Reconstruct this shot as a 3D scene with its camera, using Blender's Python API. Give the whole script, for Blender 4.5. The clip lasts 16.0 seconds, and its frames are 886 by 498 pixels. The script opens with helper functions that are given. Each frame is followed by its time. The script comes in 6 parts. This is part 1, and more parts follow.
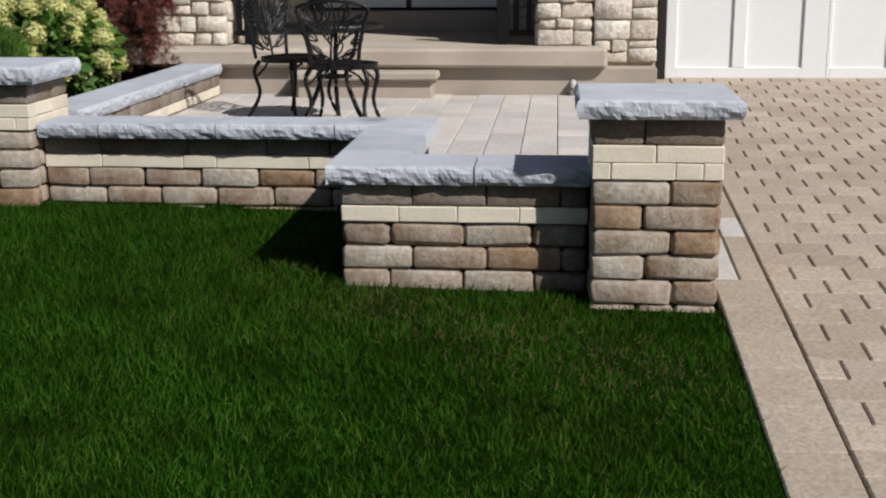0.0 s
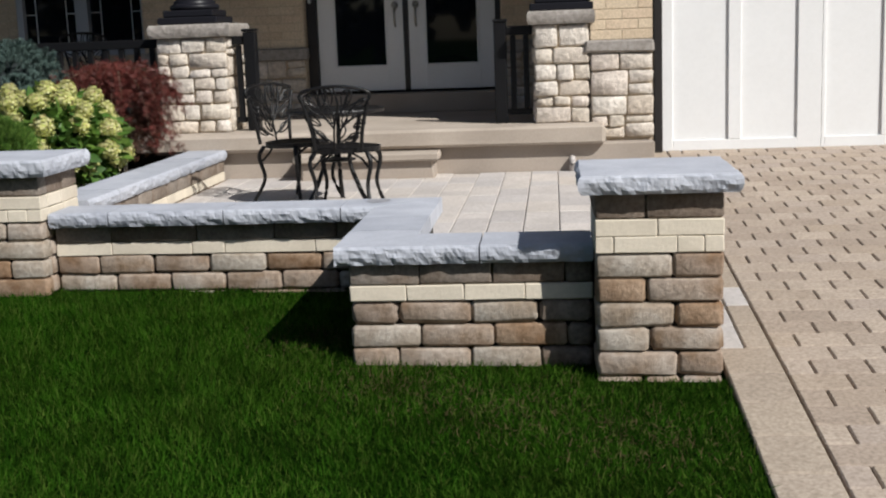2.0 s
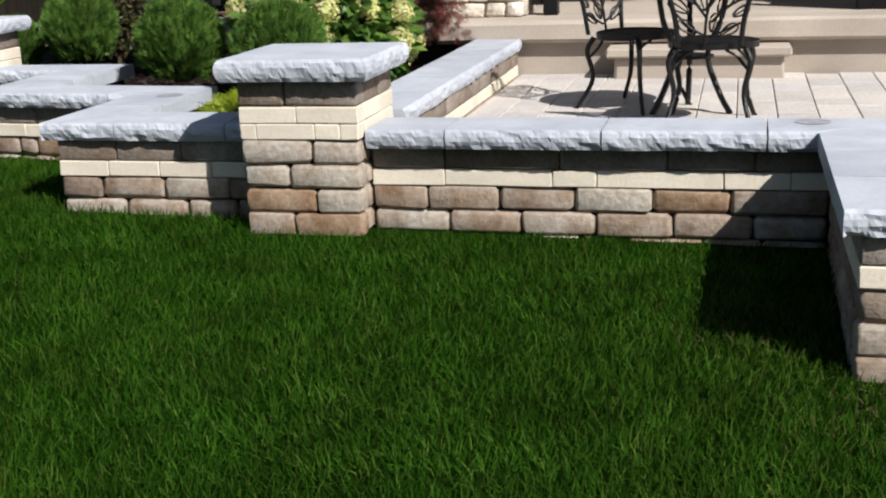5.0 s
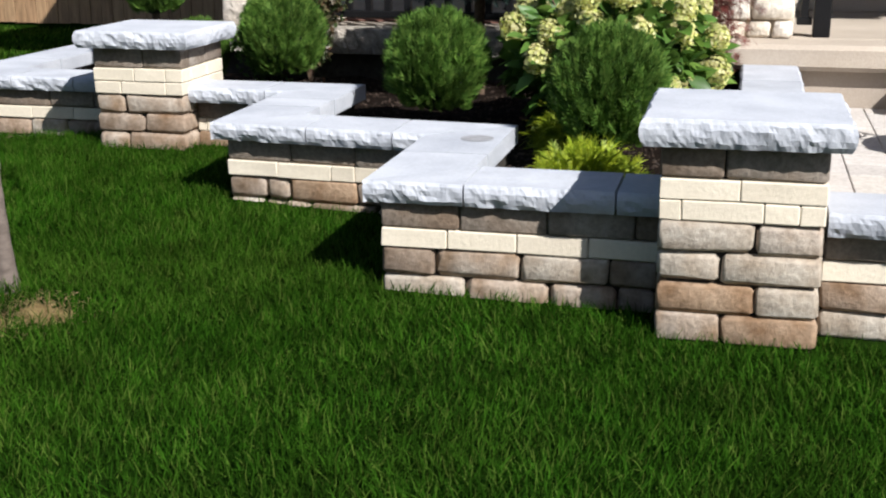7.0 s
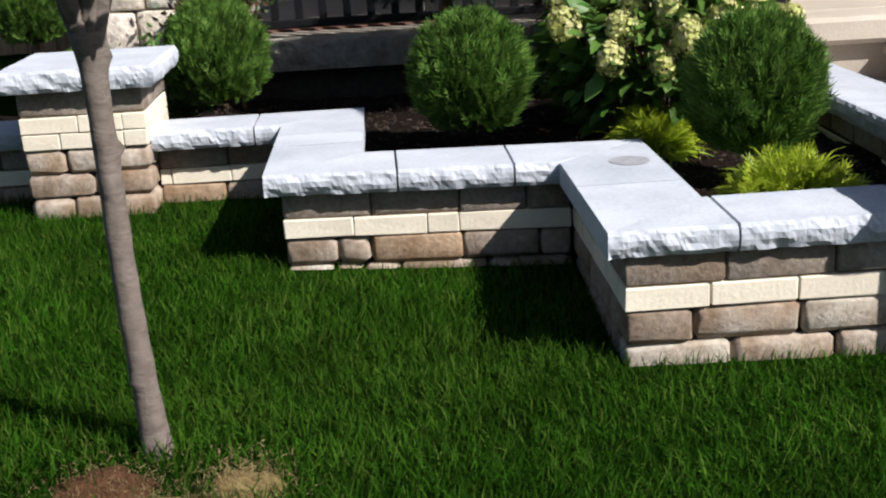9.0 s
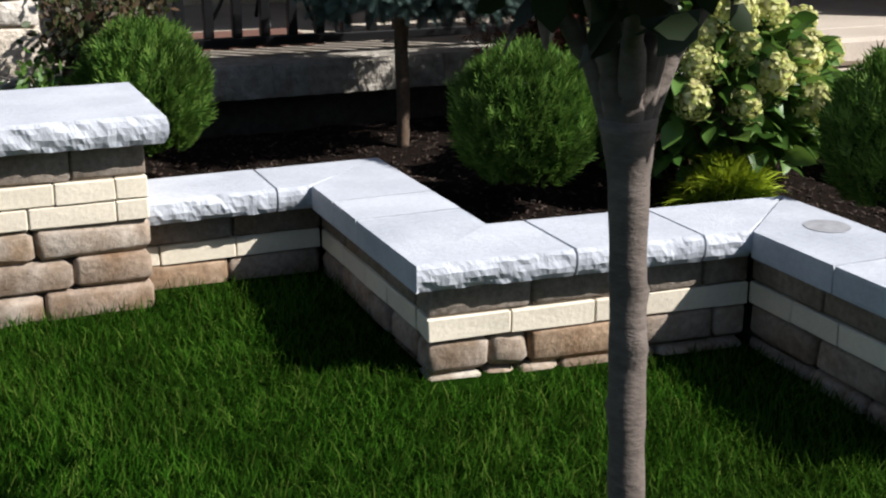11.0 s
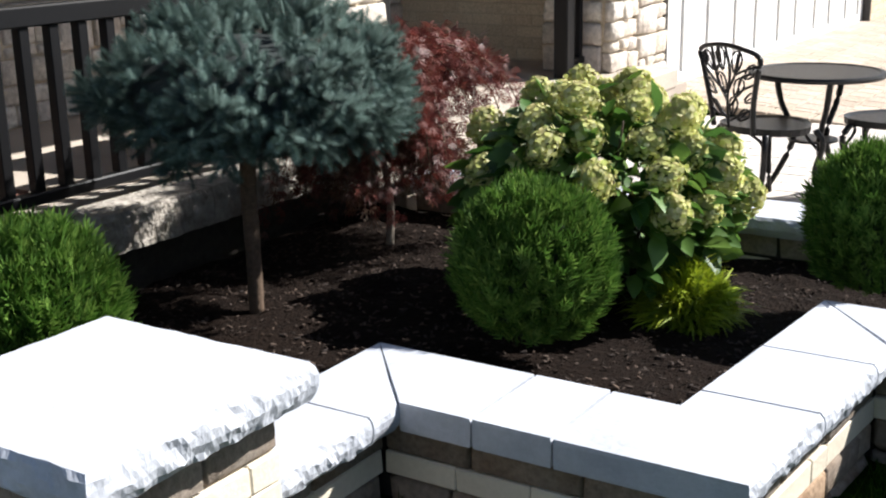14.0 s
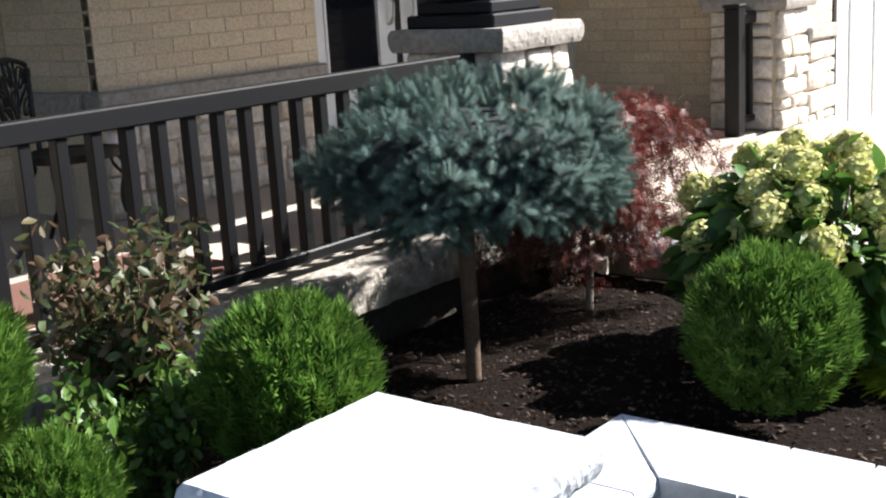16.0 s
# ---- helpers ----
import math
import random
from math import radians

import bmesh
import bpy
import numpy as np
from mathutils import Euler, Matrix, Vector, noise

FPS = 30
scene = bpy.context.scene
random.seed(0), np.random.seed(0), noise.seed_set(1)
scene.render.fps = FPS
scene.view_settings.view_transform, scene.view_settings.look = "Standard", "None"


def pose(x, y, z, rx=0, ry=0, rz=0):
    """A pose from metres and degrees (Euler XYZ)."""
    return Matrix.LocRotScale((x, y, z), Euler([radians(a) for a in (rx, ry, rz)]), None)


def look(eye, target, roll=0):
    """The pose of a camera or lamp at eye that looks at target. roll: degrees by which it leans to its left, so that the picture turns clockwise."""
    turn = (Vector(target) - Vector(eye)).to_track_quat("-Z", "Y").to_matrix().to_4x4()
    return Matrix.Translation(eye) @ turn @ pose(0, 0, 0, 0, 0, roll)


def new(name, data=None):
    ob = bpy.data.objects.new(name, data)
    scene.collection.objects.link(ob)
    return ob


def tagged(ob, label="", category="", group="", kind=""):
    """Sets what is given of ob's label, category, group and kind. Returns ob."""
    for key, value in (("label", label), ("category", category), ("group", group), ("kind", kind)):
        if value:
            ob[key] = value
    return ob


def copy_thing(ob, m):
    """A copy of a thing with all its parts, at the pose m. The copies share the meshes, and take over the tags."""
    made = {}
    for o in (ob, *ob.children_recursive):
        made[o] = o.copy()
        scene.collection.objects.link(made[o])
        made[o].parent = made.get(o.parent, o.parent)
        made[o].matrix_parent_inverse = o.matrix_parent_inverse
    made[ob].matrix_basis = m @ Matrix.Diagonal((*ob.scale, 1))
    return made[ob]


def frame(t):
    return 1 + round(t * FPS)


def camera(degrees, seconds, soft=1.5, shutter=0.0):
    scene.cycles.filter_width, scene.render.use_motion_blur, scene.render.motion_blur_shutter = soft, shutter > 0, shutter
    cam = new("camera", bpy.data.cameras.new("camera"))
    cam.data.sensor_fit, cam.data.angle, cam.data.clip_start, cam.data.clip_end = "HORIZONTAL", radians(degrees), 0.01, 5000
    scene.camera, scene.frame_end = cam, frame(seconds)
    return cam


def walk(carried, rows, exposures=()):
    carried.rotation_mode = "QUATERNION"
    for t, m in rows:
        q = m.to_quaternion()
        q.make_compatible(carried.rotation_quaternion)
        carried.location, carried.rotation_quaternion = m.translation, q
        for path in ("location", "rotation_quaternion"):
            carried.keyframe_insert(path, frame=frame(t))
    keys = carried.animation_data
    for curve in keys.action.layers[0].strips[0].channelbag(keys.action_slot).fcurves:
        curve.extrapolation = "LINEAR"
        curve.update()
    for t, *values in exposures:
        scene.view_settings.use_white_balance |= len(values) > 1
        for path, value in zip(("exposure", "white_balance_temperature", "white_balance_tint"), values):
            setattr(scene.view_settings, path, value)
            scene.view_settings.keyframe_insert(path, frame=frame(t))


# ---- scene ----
cam = camera(40.3, 16.0, soft=2.15)
PATH = [
    (0, (-0.147, 0.977, 1.771), (-0.33, 2.911, 1.296), -0.4),
    (0.5, (-0.144, 0.964, 1.796), (-0.323, 2.928, 1.466), -0.5),
    (1, (-0.132, 0.929, 1.83), (-0.308, 2.917, 1.692), -0.5),
    (1.5, (-0.136, 0.931, 1.812), (-0.305, 2.916, 1.645), -1.2),
    (2, (-0.155, 0.898, 1.792), (-0.343, 2.858, 1.442), -2.1),
    (2.5, (-0.267, 0.986, 1.773), (-0.5, 2.923, 1.333), -2.3),
    (3, (-0.47, 1.15, 1.762), (-0.73, 3.073, 1.28), -1.8),
    (3.5, (-0.62, 1.362, 1.753), (-0.942, 3.266, 1.233), -1.5),
    (4, (-0.824, 1.896, 1.719), (-1.25, 3.771, 1.167), -1.1),
    (4.2, (-0.9, 2.006, 1.728), (-1.37, 3.872, 1.183), -2.4),
    (6.3, (-2.512, 2.929, 1.824), (-2.992, 4.798, 1.296), -0.3),
    (6.5, (-2.71, 2.994, 1.869), (-3.17, 4.862, 1.321), 1.0),
    (7, (-3.071, 3.181, 1.871), (-3.536, 5.045, 1.313), -0.4),
    (7.5, (-3.523, 3.275, 1.774), (-3.942, 5.172, 1.298), 0.5),
    (8, (-3.923, 3.496, 1.782), (-4.296, 5.396, 1.28), -0.7),
    (8.2, (-4.08, 3.601, 1.795), (-4.409, 5.501, 1.264), -2.1),
    (10.3, (-5.965, 4.628, 1.945), (-5.290, 6.420, 1.368), 1.8),
    (10.5, (-6.042, 4.742, 1.957), (-5.383, 6.540, 1.378), 1.3),
    (11, (-6.402, 5.235, 1.917), (-5.651, 6.988, 1.318), 0.0),
    (11.5, (-6.797, 5.508, 1.983), (-5.882, 7.171, 1.353), -0.3),
    (12, (-7.037, 5.853, 1.986), (-5.918, 7.399, 1.387), -0.6),
    (12.5, (-7.194, 6.255, 2.063), (-5.898, 7.65, 1.451), -1.3),
    (13, (-7.369, 6.683, 2.068), (-5.912, 7.911, 1.464), -1.1),
    (13.5, (-7.458, 7.013, 2.101), (-5.914, 8.132, 1.499), -1.3),
    (14, (-7.611, 7.252, 2.139), (-5.991, 8.29, 1.595), -1.2),
    (14.5, (-7.698, 7.472, 2.181), (-6.048, 8.487, 1.684), -2.0),
    (15, (-7.77, 7.549, 2.203), (-6.149, 8.636, 1.768), -3.4),
    (15.3, (-7.77, 7.537, 2.203), (-6.187, 8.687, 1.789), -4.4),
    (15.5, (-7.786, 7.538, 2.21), (-6.222, 8.715, 1.8), -4.3),
    (16, (-7.818, 7.527, 2.207), (-6.289, 8.735, 1.758), -3.4),
]
walk(cam, [(t, look(eye, target, roll)) for t, eye, target, roll in PATH],
     [(0, -0.02), (0.5, 0.1), (1.5, 0.12), (2, 0.07), (3.5, 0.12), (4.2, 0.22), (6.5, 0.74), (7.2, 0.74), (8.2, 0.76), (10.5, 0.72), (11.5, 0.72), (12.5, 0.82), (13.5, 1.0), (14.5, 1.45), (15.3, 1.70), (16, 1.68)])

# ---- light ----
SUN = Vector((0.87, -0.71, 1.0)).normalized()
world = bpy.data.worlds.new("sky")
scene.world = world
world.use_nodes = True
wn = world.node_tree
sky = wn.nodes.new("ShaderNodeTexSky")
sky.sky_type = 'NISHITA'
sky.sun_disc = False
sky.sun_elevation = radians(41.7)
sky.sun_rotation = radians(129)
wn.nodes["Background"].inputs[1].default_value = 0.057
wn.links.new(sky.outputs[0], wn.nodes["Background"].inputs[0])
sun = new("sun", bpy.data.lights.new("sun", 'SUN'))
sun.data.energy = 5.0
sun.data.angle = radians(0.53)
sun.data.color = (1.0, 0.98, 0.95)
sun.matrix_basis = look((4, -4, 12), Vector((4, -4, 12)) - SUN)


# ---- materials ----
def material(name, colour, rough=0.8, metal=0.0, grain=0.25, scale=40.0, bump=0.2, stain=0.25, stain_scale=2.5,
             stain_colour=None, tint=(0.55, 0.53, 0.5), vary=0.0, island=0.0, specular=0.5, streak=None, distance=0.01):
    """Colour broken by fine grain, broad stains and a change from piece to piece, with a fine relief."""
    m = bpy.data.materials.new(name)
    m.use_nodes = True
    nt = m.node_tree
    n, l = nt.nodes, nt.links
    b = n["Principled BSDF"]
    b.inputs["Roughness"].default_value = rough
    b.inputs["Metallic"].default_value = metal
    b.inputs["Specular IOR Level"].default_value = specular
    geo = n.new("ShaderNodeTexCoord")
    info = n.new("ShaderNodeObjectInfo")
    shift = n.new("ShaderNodeVectorMath")
    shift.operation = 'MULTIPLY_ADD'
    l.new(info.outputs["Random"], shift.inputs[0])
    shift.inputs[1].default_value = (37, 61, 23)
    l.new(geo.outputs["Object"], shift.inputs[2])
    vec = shift.outputs[0]
    if streak:
        mp = n.new("ShaderNodeMapping")
        mp.inputs["Scale"].default_value = streak
        l.new(vec, mp.inputs[0])
        vec = mp.outputs[0]
    fine = n.new("ShaderNodeTexNoise")
    fine.inputs["Scale"].default_value = scale
    fine.inputs["Detail"].default_value = 5
    fine.inputs["Roughness"].default_value = 0.65
    l.new(vec, fine.inputs["Vector"])
    broad = n.new("ShaderNodeTexNoise")
    broad.inputs["Scale"].default_value = stain_scale
    broad.inputs["Detail"].default_value = 3
    l.new(vec, broad.inputs["Vector"])

    def mix(kind, fac, a, c):
        x = n.new("ShaderNodeMix")
        x.data_type, x.blend_type = 'RGBA', kind
        for s, v in ((x.inputs[0], fac), (x.inputs[6], a), (x.inputs[7], c)):
            if isinstance(v, (int, float)):
                s.default_value = v
            elif isinstance(v, tuple):
                s.default_value = (*v, 1)
            else:
                l.new(v, s)
        return x.outputs[2]

    def ramp(src, lo, hi, a, c):
        x = n.new("ShaderNodeMapRange")
        x.inputs[1].default_value, x.inputs[2].default_value = lo, hi
        x.inputs[3].default_value, x.inputs[4].default_value = a, c
        l.new(src, x.inputs[0])
        return x.outputs[0]

    if isinstance(colour, list):
        cr = n.new("ShaderNodeValToRGB")
        cr.color_ramp.interpolation = 'LINEAR'
        while len(cr.color_ramp.elements) < len(colour):
            cr.color_ramp.elements.new(0.5)
        for i, c in enumerate(colour):
            e = cr.color_ramp.elements[i]
            e.position, e.color = i / (len(colour) - 1), (*c, 1)
        if island:
            g = n.new("ShaderNodeNewGeometry")
            l.new(g.outputs["Random Per Island"], cr.inputs[0])
        else:
            l.new(info.outputs["Random"], cr.inputs[0])
        col = cr.outputs[0]
    else:
        col = colour
    sc = stain_colour or (0.35, 0.3, 0.26)
    col = mix('MIX', ramp(broad.outputs[0], 0.45, 0.72, 0.0, stain), col, sc) if stain_colour else \
        mix('MULTIPLY', ramp(broad.outputs[0], 0.35, 0.7, 0.0, stain), col, tint)
    col = mix('OVERLAY', grain, col, fine.outputs["Color"]) if grain > 0.6 else \
        mix('MULTIPLY', ramp(fine.outputs[0], 0.62, 0.34, 0.0, min(1.0, grain * 2)), col, (0.5, 0.48, 0.46))
    if vary:
        hsv = n.new("ShaderNodeHueSaturation")
        if island:
            g2 = n.new("ShaderNodeNewGeometry")
            src = g2.outputs["Random Per Island"]
        else:
            src = info.outputs["Random"]
        l.new(ramp(src, 0, 1, 1 - vary, 1 + vary), hsv.inputs["Value"])
        l.new(col, hsv.inputs["Color"]) if not isinstance(col, tuple) else None
        col = hsv.outputs[0]
    l.new(col, b.inputs["Base Color"])
    if bump:
        bp = n.new("ShaderNodeBump")
        bp.inputs["Strength"].default_value = bump
        bp.inputs["Distance"].default_value = distance
        l.new(fine.outputs[0], bp.inputs["Height"])
        l.new(bp.outputs[0], b.inputs["Normal"])
    return m


def leaf_material(name, colours, rough=0.5, through_light=0.35, specular=0.4, dry=None):
    m = bpy.data.materials.new(name)
    m.use_nodes = True
    n, l = m.node_tree.nodes, m.node_tree.links
    b = n["Principled BSDF"]
    b.inputs["Roughness"].default_value = rough
    b.inputs["Specular IOR Level"].default_value = specular
    g = n.new("ShaderNodeNewGeometry")
    cr = n.new("ShaderNodeValToRGB")
    while len(cr.color_ramp.elements) < len(colours):
        cr.color_ramp.elements.new(0.5)
    for i, c in enumerate(colours):
        e = cr.color_ramp.elements[i]
        e.position, e.color = i / (len(colours) - 1), (*c, 1)
    l.new(g.outputs["Random Per Island"], cr.inputs[0])
    tc = n.new("ShaderNodeTexCoord")
    nz = n.new("ShaderNodeTexNoise")
    nz.inputs["Scale"].default_value = 4.0
    nz.inputs["Detail"].default_value = 3
    l.new(tc.outputs["Object"], nz.inputs["Vector"])
    mr = n.new("ShaderNodeMapRange")
    mr.inputs[1].default_value, mr.inputs[2].default_value = 0.35, 0.65
    mr.inputs[3].default_value, mr.inputs[4].default_value = 0.7, 1.25
    l.new(nz.outputs[0], mr.inputs[0])
    hs = n.new("ShaderNodeHueSaturation")
    l.new(mr.outputs[0], hs.inputs["Value"])
    if dry:
        far = n.new("ShaderNodeTexNoise")
        far.inputs["Scale"].default_value = 1.1
        far.inputs["Detail"].default_value = 6
        far.inputs["Roughness"].default_value = 0.7
        l.new(tc.outputs["Object"], far.inputs["Vector"])
        fr = n.new("ShaderNodeMapRange")
        fr.inputs[1].default_value, fr.inputs[2].default_value = 0.46, 0.70
        fr.inputs[3].default_value, fr.inputs[4].default_value = 0.0, 0.34
        l.new(far.outputs[0], fr.inputs[0])
        dm = n.new("ShaderNodeMix")
        dm.data_type = 'RGBA'
        l.new(fr.outputs[0], dm.inputs[0])
        l.new(cr.outputs[0], dm.inputs[6])
        dm.inputs[7].default_value = (*dry, 1)
        l.new(dm.outputs[2], hs.inputs["Color"])
    else:
        l.new(cr.outputs[0], hs.inputs["Color"])
    l.new(hs.outputs[0], b.inputs["Base Color"])
    tr = n.new("ShaderNodeBsdfTranslucent")
    l.new(hs.outputs[0], tr.inputs["Color"])
    mx = n.new("ShaderNodeMixShader")
    mx.inputs[0].default_value = through_light
    l.new(b.outputs[0], mx.inputs[1])
    l.new(tr.outputs[0], mx.inputs[2])
    l.new(mx.outputs[0], n["Material Output"].inputs[0])
    return m


M_block = material("tumbled_block", [(0.45, 0.385, 0.325), (0.40, 0.325, 0.262), (0.49, 0.43, 0.37), (0.43, 0.365, 0.305), (0.36, 0.275, 0.21), (0.47, 0.41, 0.352)],
                   rough=0.92, grain=0.32, scale=38, bump=0.6, stain=0.95, stain_scale=8, tint=(0.55, 0.43, 0.32), specular=0.2)
M_block_rust = material("rust_brown_block", [(0.37, 0.26, 0.175), (0.41, 0.30, 0.21), (0.34, 0.24, 0.165)], rough=0.92, grain=0.35, scale=38, bump=0.6, stain=0.9, stain_scale=10, tint=(0.50, 0.38, 0.27), specular=0.2)
M_block_pale = material("pale_grey_block", [(0.50, 0.45, 0.385), (0.46, 0.41, 0.35), (0.53, 0.475, 0.41)], rough=0.92, grain=0.32, scale=38, bump=0.6, stain=0.85, stain_scale=8, tint=(0.58, 0.48, 0.38), specular=0.2)
# dull brown blocks; also paints the shade of return faces and inner corners
M_block_brown_shaded = material("brown_and_shaded_block", [(0.31, 0.245, 0.195), (0.35, 0.29, 0.24), (0.27, 0.21, 0.165)], rough=0.92, grain=0.35, scale=38, bump=0.6, stain=0.8, stain_scale=9, tint=(0.55, 0.44, 0.33), specular=0.2)
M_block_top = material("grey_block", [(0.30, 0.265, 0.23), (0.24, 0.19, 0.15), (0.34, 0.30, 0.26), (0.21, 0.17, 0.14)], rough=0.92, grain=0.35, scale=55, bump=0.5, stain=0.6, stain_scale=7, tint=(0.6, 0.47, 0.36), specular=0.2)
M_cream = material("cream_block", [(0.69, 0.615, 0.495), (0.73, 0.655, 0.535), (0.65, 0.575, 0.465)], rough=0.85, grain=0.08, scale=70, bump=0.25, stain=0.2, stain_scale=6, specular=0.25)
M_cap = material("grey_capstone", [(0.455, 0.475, 0.525), (0.50, 0.52, 0.57), (0.43, 0.45, 0.50)], rough=0.85, grain=0.10, scale=60, bump=0.3, stain=0.6, stain_scale=4.5, tint=(0.66, 0.67, 0.70), specular=0.3)
M_core = material("joint_fill", (0.028, 0.022, 0.017), rough=0.95, grain=0.2, scale=50)
M_sand = material("joint_sand", (0.085, 0.07, 0.055), rough=0.95, grain=0.3, scale=90)
M_mortar = material("mortar", (0.60, 0.50, 0.37), rough=0.95, grain=0.3, scale=80, bump=0.3)
M_brick = material("buff_brick", [(0.70, 0.57, 0.41), (0.76, 0.63, 0.46), (0.66, 0.53, 0.38), (0.74, 0.59, 0.43)], rough=0.9, grain=0.3, scale=70, bump=0.35, stain=0.2, specular=0.2)
M_stone = material("limestone", [(0.76, 0.69, 0.59), (0.69, 0.60, 0.50), (0.80, 0.74, 0.66), (0.73, 0.64, 0.56)], rough=0.9, grain=0.35, scale=25, bump=0.9, stain=0.35, stain_scale=6, specular=0.2, distance=0.02)
M_sill = material("grey_stone_band", (0.36, 0.33, 0.30), rough=0.9, grain=0.35, scale=30, bump=0.6, stain=0.35)
M_concrete = material("concrete", (0.40, 0.34, 0.285), rough=0.9, grain=0.12, scale=90, bump=0.25, stain=0.4, stain_scale=1.5)
# stained concrete; the shade below the coping is put into its dark colour
M_dark_base = material("shaded_stained_foundation", (0.07, 0.06, 0.05), rough=0.95, grain=0.4, scale=25, bump=0.5, stain=0.5)
M_slab = material("porch_stone", (0.46, 0.395, 0.33), rough=0.9, grain=0.12, scale=90, bump=0.25, stain=0.4, stain_scale=2)
M_rock = material("rough_coping", (0.46, 0.42, 0.37), rough=0.95, grain=0.4, scale=18, bump=1.0, stain=0.5, stain_scale=5, distance=0.03)
M_drive = material("drive_paver", [(0.46, 0.375, 0.295), (0.40, 0.325, 0.262), (0.50, 0.415, 0.335), (0.44, 0.365, 0.305)], rough=0.9, grain=0.35, scale=60, bump=0.35, stain=0.25, specular=0.25)
M_drive_far = material("drive_paver_far", [(0.46, 0.375, 0.295), (0.40, 0.325, 0.262), (0.50, 0.415, 0.335), (0.44, 0.365, 0.305)], rough=0.9, grain=0.35, scale=60, bump=0.35, stain=0.25, island=1, specular=0.25)
M_edge = material("edge_paver", [(0.46, 0.385, 0.305), (0.42, 0.35, 0.28), (0.50, 0.42, 0.34)], rough=0.9, grain=0.35, scale=60, bump=0.3, stain=0.3, specular=0.25)
M_edge_pale = material("pale_edge_paver", (0.52, 0.485, 0.46), rough=0.85, grain=0.2, scale=60, bump=0.3, stain=0.3, specular=0.25)
M_patio = material("patio_paver", [(0.60, 0.55, 0.50), (0.53, 0.495, 0.475), (0.66, 0.605, 0.555), (0.56, 0.53, 0.515), (0.62, 0.56, 0.50)], rough=0.88, grain=0.25, scale=50, bump=0.2, stain=0.3, specular=0.3)
M_white = material("white_paint", (0.80, 0.80, 0.79), rough=0.45, grain=0.03, scale=30, bump=0.02, stain=0.06)
# white sash, greyed in its colour for the shade of the deep porch
M_sash = material("shaded_white_sash", (0.42, 0.44, 0.48), rough=0.5, grain=0.03, scale=30, bump=0.02, stain=0.1)
M_trim = material("dark_bronze_trim", (0.018, 0.015, 0.014), rough=0.45, grain=0.1, bump=0.05)
M_black = material("black_metal", (0.008, 0.008, 0.009), specular=0.25, rough=0.42, grain=0.1, scale=80, bump=0.05, stain=0.1)
M_column = material("black_column", (0.012, 0.012, 0.016), rough=0.42, specular=0.22, grain=0.05, bump=0.02)
M_cast = material("cast_iron", (0.009, 0.0085, 0.009), specular=0.3, rough=0.4, metal=0.0, grain=0.2, scale=90, bump=0.2)
M_nickel = material("brushed_nickel", (0.5, 0.48, 0.44), rough=0.3, metal=1.0, grain=0.1, bump=0.05)
M_soil = material("mulch_soil", (0.011, 0.0062, 0.004), specular=0.1, rough=0.95, grain=0.3, scale=35, bump=1.0, stain=0.4, stain_scale=6, distance=0.03)
M_chip = material("bark_chip", [(0.03, 0.017, 0.011), (0.055, 0.032, 0.02), (0.02, 0.012, 0.009), (0.10, 0.066, 0.047)], rough=0.95, grain=0.3, scale=60, bump=0.4, island=1)
M_earth = material("lawn_earth", (0.007, 0.021, 0.0022), rough=1.0, specular=0.0, grain=0.2, scale=40, bump=0.6, stain=0.4, stain_colour=(0.012, 0.021, 0.004))
M_bare = material("bare_red_earth", (0.12, 0.06, 0.032), rough=1.0, specular=0.05, grain=0.5, scale=60, bump=1.0, stain=0.5, stain_scale=20, distance=0.02)
M_thatch = material("dead_thatch", (0.30, 0.22, 0.10), rough=1.0, specular=0.05, grain=0.5, scale=90, bump=1.0, stain=0.6, stain_scale=18, distance=0.02)
M_bark = material("young_bark", (0.16, 0.128, 0.11), rough=0.85, grain=0.3, scale=30, bump=0.5, stain=0.55, stain_scale=9, streak=(1, 1, 2.4))
M_stem = material("brown_stem", (0.13, 0.085, 0.055), rough=0.9, grain=0.4, scale=60, bump=0.6)
# maple trunk; the sun on it is put into this paler brown
M_sunlit_stem = material("sunlit_stem", (0.34, 0.29, 0.235), rough=0.85, grain=0.4, scale=60, bump=0.5)
M_wood = material("fence_board", [(0.36, 0.22, 0.12), (0.42, 0.27, 0.15), (0.32, 0.19, 0.10)], rough=0.8, grain=0.4, scale=30, bump=0.3, stain=0.3, streak=(1, 1, 0.12))
M_plain = material("plain_render", (0.5, 0.42, 0.3), rough=0.9, grain=0.2)
M_roof = material("shingle", (0.06, 0.055, 0.05), rough=0.95, grain=0.4, scale=40, bump=0.5)
M_ceiling = material("soffit", (0.24, 0.2, 0.16), rough=0.8, grain=0.1)

M_glass = bpy.data.materials.new("window_glass")
M_glass.use_nodes = True
_b = M_glass.node_tree.nodes["Principled BSDF"]
_b.inputs["Base Color"].default_value = (0.006, 0.008, 0.012, 1)
_b.inputs["Roughness"].default_value = 0.03
_b.inputs["Specular IOR Level"].default_value = 0.45


# ---- builders ----
def rounded_normals(verts_n):
    out = []
    for cn in CORNERS:
        for a in range(3):
            out.append(Vector([cn[k] * (1.0 if k == a else 0.2) for k in range(3)]).normalized())
    return out[:verts_n]


